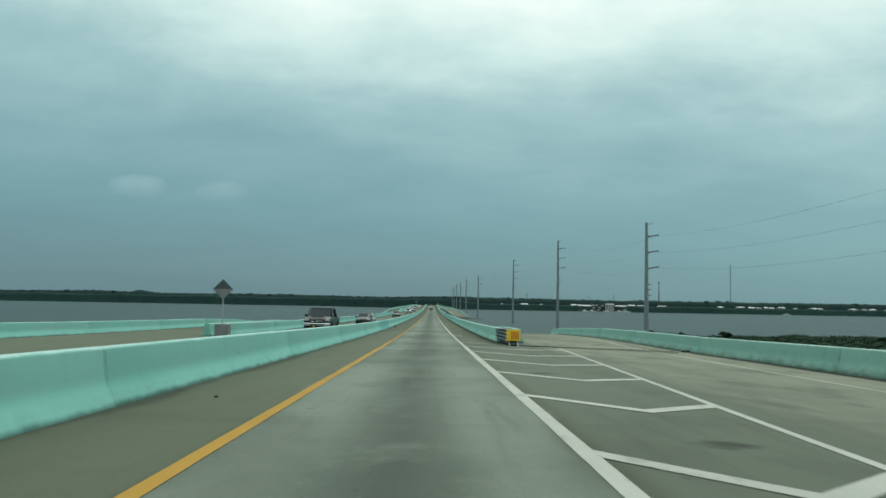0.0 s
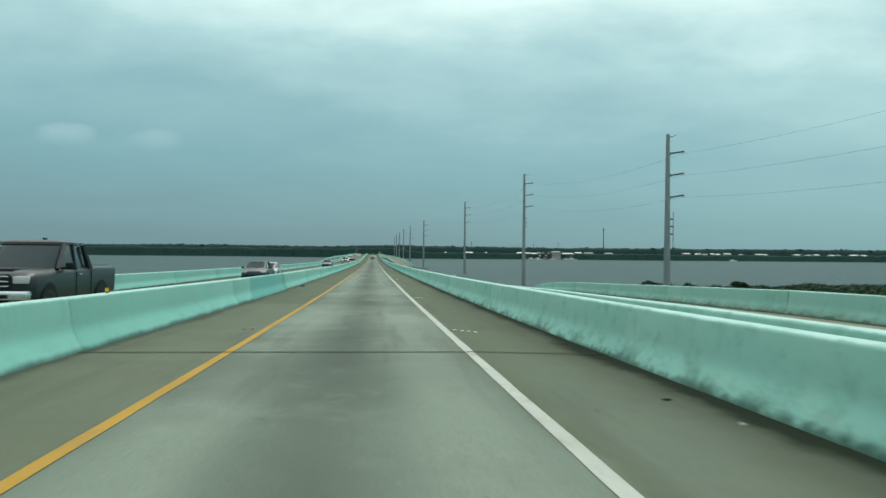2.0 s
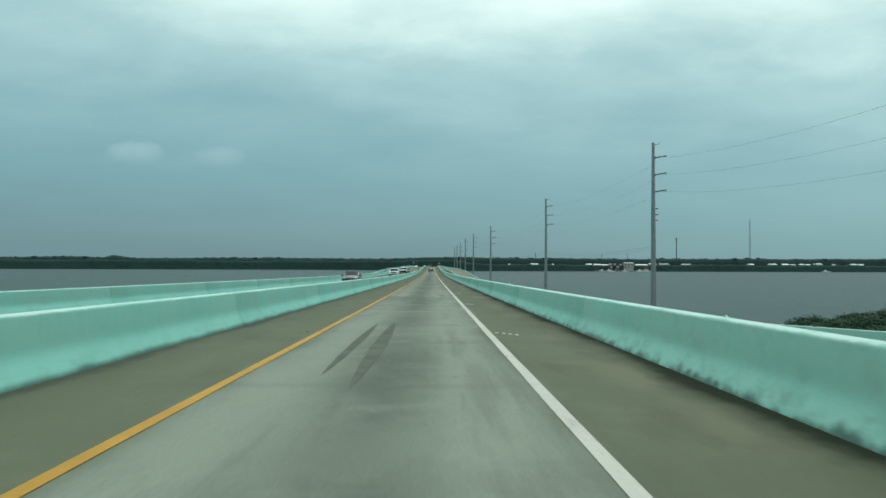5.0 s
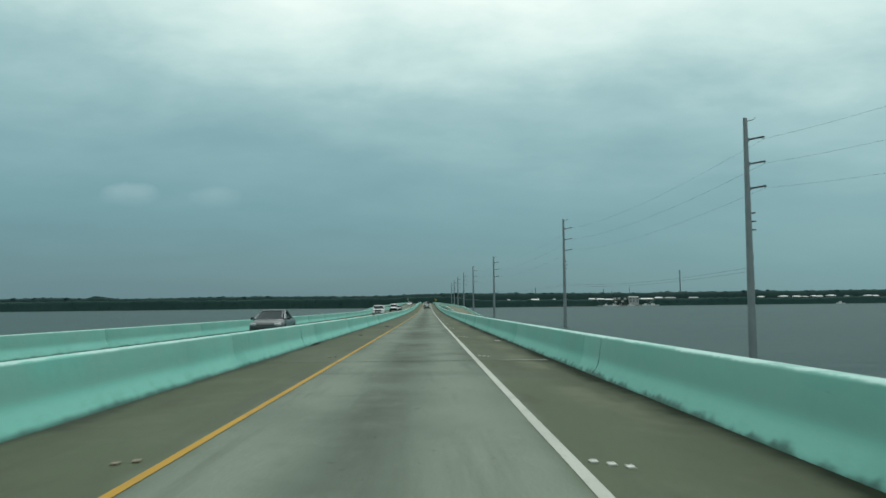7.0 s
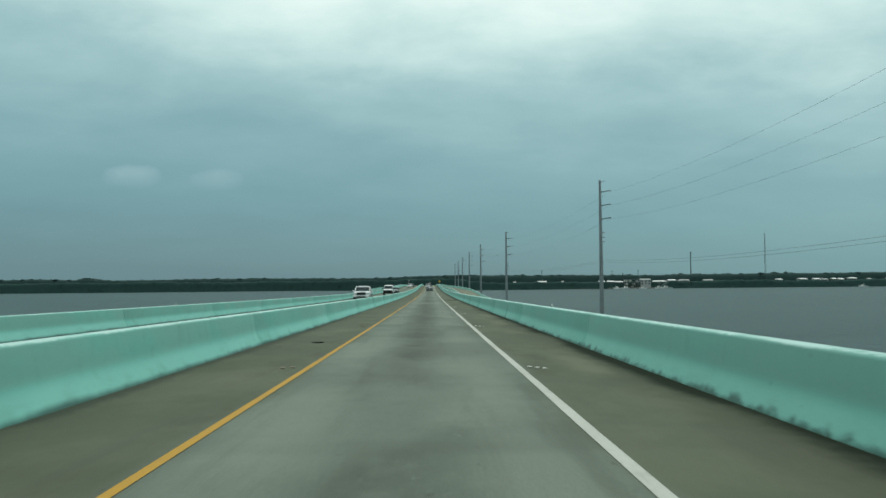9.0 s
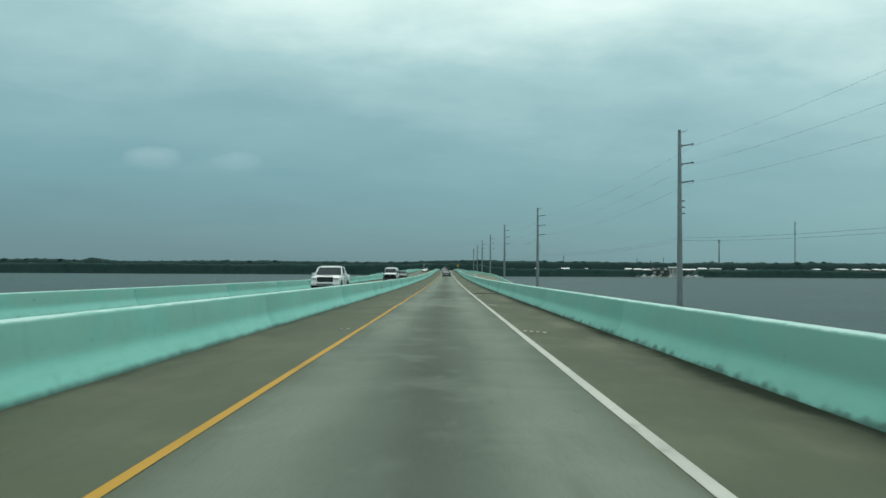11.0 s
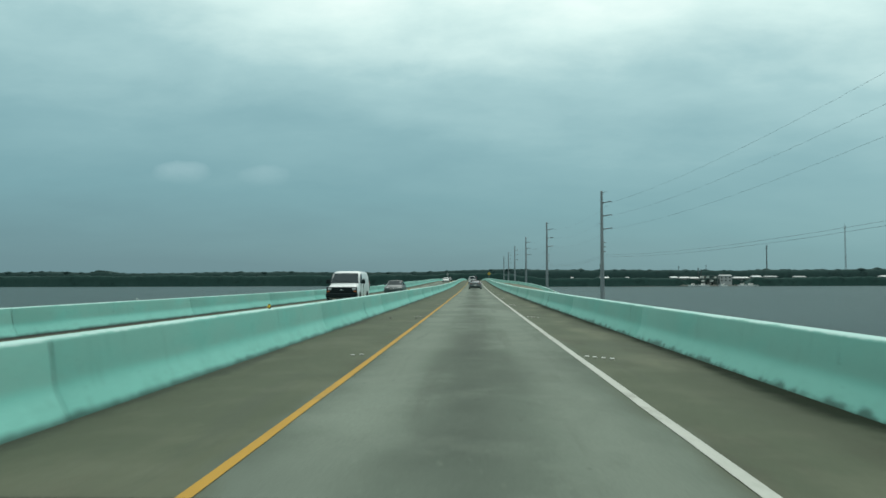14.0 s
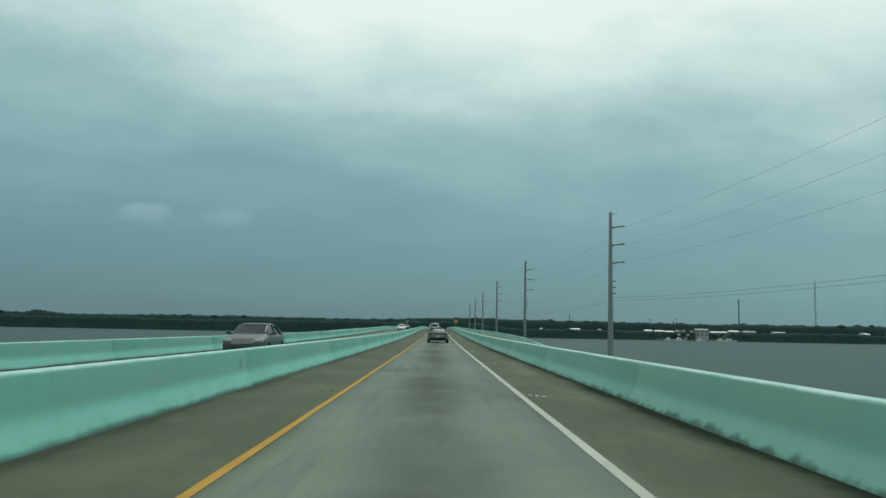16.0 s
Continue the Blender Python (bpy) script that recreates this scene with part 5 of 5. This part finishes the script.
def wheel(t, x, y, r, wide):
    s = 1 if x > 0 else -1
    prof = [(0.0, r * 0.62), (0.0, r * 0.86), (0.02, r * 0.95), (0.05, r), (wide - 0.05, r), (wide - 0.02, r * 0.95), (wide, r * 0.86), (wide, r * 0.62)]
    bm = bmesh.new()
    n = 28
    rings = [[bm.verts.new((x - s * a, y + b * math.cos(k * math.tau / n), r + b * math.sin(k * math.tau / n))) for k in range(n)] for a, b in prof]
    for a, b in zip(rings, rings[1:]):
        for k in range(n):
            bm.faces.new((a[k], a[(k + 1) % n], b[(k + 1) % n], b[k]))
    w = tagged(new("wheel", finish("wheel", bm, M_TYRE, True)))
    w.parent = t
    bm = bmesh.new()
    tube(bm, [(x - s * 0.035, y, r), (x - s * 0.09, y, r)], r * 0.63, 24)
    for k in range(6):
        a = k * math.tau / 6
        box(bm, (0, 0.31 * r, 0), (0.03, 0.55 * r, 0.09 * r), Matrix.Translation((x - s * 0.03, y, r)) @ Matrix.Rotation(a, 4, "X"))
    part("rim", bm, M_RIM, w)


def mirror(t, x, y, z, m, size=(0.10, 0.09, 0.16)):
    s = 1 if x > 0 else -1
    mm = part("mirror", boxed((x + s * 0.12, y, z), (size[0] * 1.8, size[1], size[2]), bevel=0.025), m, t, "door mirror", True)
    part("mirror_arm", boxed((x + s * 0.01, y, z - 0.05), (0.14, 0.05, 0.05)), M_TRIM, mm)


def car(label, paint, m, length=4.65, wide=1.84, high=1.42, hood=0.95, boot=1.0, cab0=-1.75, cab1=1.15, roof0=-0.75, roof1=0.10, coupe=False, name="car", soft_top=None, bright_trim=False, bars=False):
    t = thing(name, label, "car", m=m)
    h, w = length / 2, wide / 2
    rings = [hoop(-h, w * 0.72, 0.42, boot - 0.14), hoop(-h + 0.06, w * 0.92, 0.30, boot - 0.04), hoop(-h + 0.35, w * 0.98, 0.22, boot, 5), hoop(cab0, w, 0.20, boot + 0.01, 5),
             hoop(cab0 * 0.4, w, 0.19, boot - 0.01, 5), hoop(cab1 * 0.5, w, 0.19, hood + 0.01, 5), hoop(cab1, w, 0.20, hood, 5), hoop(h - 0.55, w * 0.98, 0.22, hood - 0.10, 5),
             hoop(h - 0.18, w * 0.92, 0.27, hood - 0.19), hoop(h - 0.04, w * 0.80, 0.33, hood - 0.27), hoop(h, w * 0.66, 0.40, hood - 0.34)]
    body = part("body", loft(rings), paint, t, smooth=True)
    base = min(hood, boot) - 0.10
    part("glasshouse", loft([deck_ring(base, w * 0.90, cab0, cab1), deck_ring(base + 0.12, w * 0.875, cab0 + 0.12, cab1 - 0.14), deck_ring(high - 0.09, w * 0.70, roof0, roof1), deck_ring(high - 0.04, w * 0.66, roof0 + 0.06, roof1 - 0.05)]), M_GLASS, t, "dark glazing", True)
    part("roof", loft([deck_ring(high - 0.085, w * 0.715, roof0 - 0.02, roof1 + 0.02), deck_ring(high - 0.05, w * 0.70, roof0, roof1), deck_ring(high - 0.012, w * 0.55, roof0 + 0.1, roof1 - 0.1), deck_ring(high, w * 0.30, roof0 + 0.3, roof1 - 0.25)]), soft_top or paint, t, smooth=True)
    for s in (-1, 1):
        part("pillar", tubed([(s * w * 0.84, cab1 - 0.10, base + 0.06), (s * w * 0.685, roof1 - 0.02, high - 0.075)], 0.035, 6), soft_top or paint, t)
        part("pillar", tubed([(s * w * 0.84, cab0 + 0.12, base + 0.06), (s * w * 0.685, roof0 + 0.02, high - 0.075)], [0.09, 0.05], 6), soft_top or paint, t)
        if not coupe:
            part("pillar", tubed([(s * w * 0.885, -0.15, base + 0.08), (s * w * 0.715, -0.22, high - 0.08)], 0.03, 6), M_TRIM, t)
        if bright_trim:
            a, c, d = (s * w * 0.885, cab1 - 0.2, base + 0.14), (s * w * 0.715, roof1 - 0.05, high - 0.10), (s * w * 0.715, roof0 + 0.05, high - 0.10)
            part("window_trim", tubed([a, c, ((c[0] + d[0]) / 2, (c[1] + d[1]) / 2, high - 0.075), d, (s * w * 0.845, cab0 + 0.26, base + 0.20), (s * w * 0.885, cab0 + 0.42, base + 0.13), a], 0.014, 6), M_CHROME, t, "bright metal window surround", True)
        mirror(t, s * w * 0.93, cab1 - 0.28, hood + 0.04, paint)
        part("headlamp", boxed((s * w * 0.70, h - 0.13, hood - 0.27), (0.36, 0.22, 0.12), pose(0, 0, 0, 0, 0, 0), 0.03), M_HEAD, t, "clear headlamp", True)
        part("tail_lamp", boxed((s * w * 0.66, -h + 0.035, boot - 0.20), (0.42, 0.10, 0.12), bevel=0.02), M_RED, t, "dark red tail lamp", True)
        part("sill", boxed((s * (w - 0.03), 0, 0.24), (0.05, length * 0.5, 0.08), bevel=0.015), M_TRIM, t)
        for y in (h - 0.92, -h + 0.95):
            part("wheel_arch", tubed([(s * (w - 0.10), y, 0.33), (s * (w + 0.004), y, 0.33)], 0.375, 24), M_TRIM, t)
            wheel(t, s * (w + 0.008), y, 0.325, 0.22)
    grille = part("grille", boxed((0, h - 0.055, hood - 0.37), (wide * 0.46, 0.10, 0.13), bevel=0.02), M_TRIM, t)
    for z in (-0.05, 0.0, 0.05) if bars else ():
        part("grille_bar", boxed((0, h - 0.01, hood - 0.37 + z), (wide * 0.52, 0.05, 0.018), bevel=0.006), M_CHROME, grille, "bright grille bar")
    part("lower_grille", boxed((0, h - 0.05, 0.40), (wide * 0.58, 0.12, 0.13), bevel=0.02), M_TRIM, t)
    part("rear_band", boxed((0, -h + 0.03, boot - 0.20), (wide * (0.40 if soft_top else 0.34), 0.07, 0.10), bevel=0.015), M_TRIM, t)
    if soft_top:
        part("tail_spoiler", boxed((0, -h + 0.14, boot + 0.015), (wide * 0.74, 0.16, 0.035), bevel=0.012), paint, t, smooth=True)
        part("diffuser", boxed((0, -h + 0.02, 0.30), (wide * 0.70, 0.16, 0.18), bevel=0.03), M_TRIM, t, "black rear diffuser")
    part("rear_bumper", boxed((0, -h + 0.05, 0.36), (wide * 0.80, 0.14, 0.20), bevel=0.04), M_TRIM, t, "black lower bumper")
    part("plate", boxed((0, -h - 0.02, 0.60), (0.31, 0.02, 0.15), bevel=0.004), M_PLATE, t)
    return t


def pickup(label, paint, m, name="pickup_truck", chrome=True, high=1.95):
    t = thing(name, label, "truck", m=m)
    h, w = 2.95, 1.01
    rings = [hoop(-h, w * 0.93, 0.62, 1.28, 9), hoop(-h + 0.06, w * 0.985, 0.55, 1.32, 9), hoop(-0.95, w * 0.985, 0.50, 1.32, 9)]
    bed = part("bed", loft(rings), paint, t, smooth=True)
    part("bed_floor", boxed((0, -1.92, 1.315), (1.62, 1.80, 0.02)), M_TRIM, bed)
    part("tailgate", boxed((0, -h - 0.012, 1.0), (1.55, 0.03, 0.50), bevel=0.01), paint, t)
    rings = [hoop(-0.93, w * 0.985, 0.48, 1.30, 9), hoop(1.2, w, 0.46, 1.26, 7), hoop(1.9, w, 0.46, 1.24, 6), hoop(2.55, w * 0.99, 0.48, 1.20, 6), hoop(2.80, w * 0.96, 0.52, 1.13, 6), hoop(2.90, w * 0.90, 0.58, 1.06, 6)]
    part("body", loft(rings), paint, t, smooth=True)
    part("glasshouse", loft([deck_ring(1.18, w * 0.945, -0.92, 1.38), deck_ring(1.30, w * 0.93, -0.90, 1.26), deck_ring(high - 0.12, w * 0.80, -0.72, 0.52), deck_ring(high - 0.06, w * 0.76, -0.66, 0.46)]), M_GLASS, t, "dark glazing", True)
    part("roof", loft([deck_ring(high - 0.125, w * 0.815, -0.76, 0.56), deck_ring(high - 0.06, w * 0.80, -0.74, 0.53), deck_ring(high - 0.015, w * 0.66, -0.62, 0.42), deck_ring(high, w * 0.4, -0.4, 0.2)]), paint, t, smooth=True)
    part("hood_bulge", boxed((0, 1.98, 1.225), (0.9, 1.1, 0.06), bevel=0.025), paint, t, smooth=True)
    for s in (-1, 1):
        part("pillar", tubed([(s * w * 0.93, 1.30, 1.22), (s * w * 0.80, 0.50, high - 0.10)], 0.05, 6), paint, t)
        part("pillar", tubed([(s * w * 0.94, -0.86, 1.22), (s * w * 0.80, -0.72, high - 0.10)], [0.10, 0.07], 6), paint, t)
        part("pillar", tubed([(s * w * 0.945, 0.16, 1.22), (s * w * 0.81, 0.05, high - 0.10)], 0.04, 6), M_TRIM, t)
        mirror(t, s * w * 0.97, 0.92, 1.30, M_TRIM if chrome else paint, (0.11, 0.10, 0.17))
        part("headlamp", boxed((s * 0.76, 2.845, 1.00), (0.34, 0.14, 0.17), bevel=0.03), M_HEAD, t, "clear headlamp", True)
        part("tail_lamp", boxed((s * 0.90, -h - 0.01, 1.05), (0.15, 0.06, 0.38), bevel=0.015), M_RED, t, "red tail lamp")
        part("door_handle", boxed((s * (w + 0.012), -0.05, 1.10), (0.03, 0.20, 0.035), bevel=0.008), M_CHROME if chrome else M_TRIM, t)
        part("door_gap", boxed((s * (w - 0.002), 0.20, 0.86), (0.012, 0.014, 0.72)), M_TRIM, t)
        part("door_gap", boxed((s * (w - 0.006), -0.90, 0.90), (0.012, 0.018, 0.78)), M_TRIM, t)
        part("running_board", boxed((s * (w - 0.02), 0.1, 0.44), (0.16, 2.1, 0.06), bevel=0.015), M_TRIM, t)
        for y in (1.92, -1.73):
            part("wheel_arch", tubed([(s * (w - 0.16), y, 0.44), (s * (w + 0.010), y, 0.44)], 0.485, 26), M_TRIM, t)
            wheel(t, s * (w + 0.012), y, 0.405, 0.27)
    g = part("grille", boxed((0, 2.885, 0.945), (1.12, 0.10, 0.36), bevel=0.06), M_TRIM, t)
    for z in (0.86, 0.965, 1.07):
        part("grille_bar", boxed((0, 2.94, z), (1.04, 0.03, 0.03), bevel=0.008), M_CHROME if chrome else M_GUARD, g)
    part("front_bumper", boxed((0, 2.90, 0.66), (1.92, 0.24, 0.22), bevel=0.05), M_CHROME if chrome else paint, t, "bright front bumper", True)
    part("lower_grille", boxed((0, 2.985, 0.64), (1.1, 0.09, 0.09), bevel=0.02), M_TRIM, t)
    part("air_dam", boxed((0, 2.86, 0.49), (1.6, 0.12, 0.14), bevel=0.03), M_TRIM, t)
    part("rear_bumper", boxed((0, -h - 0.08, 0.62), (1.86, 0.18, 0.18), bevel=0.03), M_CHROME, t)
    part("roof_fin", boxed((0, -0.4, high + 0.03), (0.06, 0.2, 0.07), bevel=0.02), M_TRIM, t)
    return t


def van(label, paint, m):
    t = thing("cargo_van", label, "van", m=m)
    w = 1.0
    st = [(-2.88, 0.90, 0.50, 1.95), (-2.82, 0.965, 0.42, 2.04), (-2.5, 0.99, 0.38, 2.08), (0.35, 0.99, 0.36, 2.08), (0.72, 0.99, 0.36, 2.04), (1.02, 0.99, 0.36, 1.88),
          (1.52, 0.995, 0.36, 1.42), (1.72, 1.0, 0.36, 1.27), (2.30, 1.0, 0.38, 1.21), (2.62, 0.985, 0.42, 1.14), (2.76, 0.94, 0.50, 1.06), (2.80, 0.86, 0.56, 0.98)]
    part("body", loft([hoop(y, hw, a, b, 8.0, 0.24, 40) for y, hw, a, b in st]), paint, t, "plain white panel body", True)
    part("windscreen", plate([(-0.86, 1.655, 1.345), (0.86, 1.655, 1.345), (0.74, 0.985, 1.945), (-0.74, 0.985, 1.945)], 0.03), M_GLASS, t, "wide dark windscreen")
    part("wiper", tubed([(-0.5, 1.65, 1.41), (0.15, 1.52, 1.52)], 0.012, 5), M_TRIM, t)
    part("wiper", tubed([(0.15, 1.65, 1.41), (0.68, 1.50, 1.53)], 0.012, 5), M_TRIM, t)
    for s in (-1, 1):
        part("side_window", plate([(s * 0.966, 1.42, 1.33), (s * 0.966, 0.36, 1.33), (s * 0.895, 0.42, 1.88), (s * 0.895, 0.90, 1.88)], 0.035 * s), M_GLASS, t, "dark door window")
        part("door_gap", boxed((s * 0.985, 0.27, 1.05), (0.022, 0.014, 1.15)), M_TRIM, t)
        part("door_gap", boxed((s * 0.992, 1.48, 0.88), (0.022, 0.014, 0.80)), M_TRIM, t)
        part("door_handle", boxed((s * 1.0, 0.40, 1.14), (0.035, 0.05, 0.16), bevel=0.01), M_TRIM, t, "black door handle")
        part("waist_crease", boxed((s * 0.985, -1.2, 0.98), (0.02, 3.0, 0.025), bevel=0.006), paint, t)
        mirror(t, s * 0.98, 1.22, 1.42, M_TRIM, (0.13, 0.12, 0.26))
        part("headlamp", boxed((s * 0.74, 2.785, 0.975), (0.22, 0.10, 0.13), bevel=0.02), M_HEAD, t, "square headlamp")
        part("turn_lamp", boxed((s * 0.83, 2.778, 0.825), (0.17, 0.10, 0.075), bevel=0.015), M_AMBER, t, "amber turn lamp")
        part("tail_lamp", boxed((s * 0.93, -2.86, 1.15), (0.10, 0.06, 0.62), bevel=0.012), M_RED, t)
        for y in (1.86, -1.57):
            part("wheel_arch", tubed([(s * (w - 0.16), y, 0.38), (s * (w + 0.008), y, 0.38)], 0.43, 26), M_TRIM, t)
            wheel(t, s * (w + 0.01), y, 0.36, 0.25)
    g = part("grille", boxed((0, 2.765, 0.875), (1.88, 0.085, 0.44), bevel=0.035), M_TRIM, t, "black grille panel")
    for z in (0.82, 0.90, 0.98):
        part("grille_bar", boxed((0, 2.81, z), (0.86, 0.03, 0.03), bevel=0.006), M_TRIM, g)
    part("badge", boxed((0, 2.825, 0.91), (0.20, 0.02, 0.06), bevel=0.01), M_CHROME, g, "plain bright badge")
    part("front_bumper", boxed((0, 2.80, 0.58), (1.94, 0.26, 0.26), bevel=0.05), M_TRIM, t, "black front bumper", True)
    part("rear_bumper", boxed((0, -2.92, 0.52), (1.86, 0.14, 0.18), bevel=0.03), M_TRIM, t)
    part("vent", boxed((0.905, -2.1, 1.82), (0.05, 0.10, 0.08), bevel=0.01), M_TRIM, t)
    return t


def on_road(x, y, turn):
    """A pose on the deck; turn 180 faces the camera's start."""
    s = math.degrees(math.atan((zr(y + 1) - zr(y - 1)) / 2))
    return pose(x, y, zd(x, y)) @ pose(0, 0, 0, 0, 0, turn) @ pose(0, 0, 0, s if turn == 0 else -s)


P_SILVER = car_paint("silver_paint", (0.062, 0.080, 0.083), 0.40, 0.2)
P_STEEL = car_paint("steel_grey_paint", (0.145, 0.170, 0.174), 0.35, 0.2)
P_PALE = car_paint("pale_silver_paint", (0.38, 0.41, 0.42), 0.35, 0.2)
P_GREY = car_paint("grey_paint", (0.040, 0.058, 0.062), 0.3, 0.1, 0.05)
P_DARK = car_paint("charcoal_paint", (0.022, 0.036, 0.040), 0.3, 0.1, 0.05)
P_WHITE = car_paint("white_paint", (0.62, 0.66, 0.66), 0.3, 0.0, 0.1)
P_PEWTER = car_paint("near_black_paint", (0.010, 0.015, 0.016), 0.34, 0.0, 0.03)
ONCOMING = -8.05

car("silver-grey coupe with dark rear glass driving on the bridge", P_STEEL, on_road(0.12, 432.0, 0), 4.75, 1.90, 1.36, 0.96, 1.02, -1.55, 1.05, -0.55, 0.05, True, soft_top=M_TRIM)
car("white sport utility car ahead on the bridge", P_WHITE, on_road(-0.55, 508, 0), 4.7, 1.9, 1.75, 1.08, 1.18, -2.2, 1.0, -1.9, 0.25)
car("dark sport utility car far ahead on the bridge", P_DARK, on_road(0.1, 588, 0), 4.7, 1.9, 1.78, 1.08, 1.15, -2.2, 1.0, -1.9, 0.25)

pickup("dark grey pickup truck with a bright grille in the oncoming lane", P_PEWTER, on_road(ONCOMING, 63.6, 180))
car("dark grey sedan in the oncoming lane", P_DARK, on_road(ONCOMING, 103.7, 180), 4.8, 1.86, 1.45)
car("pale silver coupe with a low roof in the oncoming lane", P_PALE, on_road(ONCOMING, 109.6, 180), 4.7, 1.88, 1.36, 0.92, 0.98, -1.7, 1.05, -0.6, 0.05, True)
car("dark grey sedan with bright window trim in the oncoming lane", P_GREY, on_road(ONCOMING, 196.6, 180), 4.75, 1.86, 1.46, cab0=-1.62, roof0=-0.62, bright_trim=True)
pickup("white crew cab pickup truck in the oncoming lane", P_WHITE, on_road(ONCOMING, 296.0, 180), chrome=False, high=1.90)
van("white cargo van with a black grille in the oncoming lane", P_WHITE, on_road(ONCOMING, 359.7, 180))
car("grey sedan with a broad bright grille in the oncoming lane", P_SILVER, on_road(ONCOMING - 0.05, 391.5, 180), 4.8, 1.90, 1.50, 1.03, 1.06, -1.95, 1.10, -1.0, 0.15, bars=True)
car("white sedan far off in the oncoming lane", P_WHITE, on_road(ONCOMING, 542.0, 180))
car("dark sedan far off in the oncoming lane", P_DARK, on_road(ONCOMING, 566.0, 180))
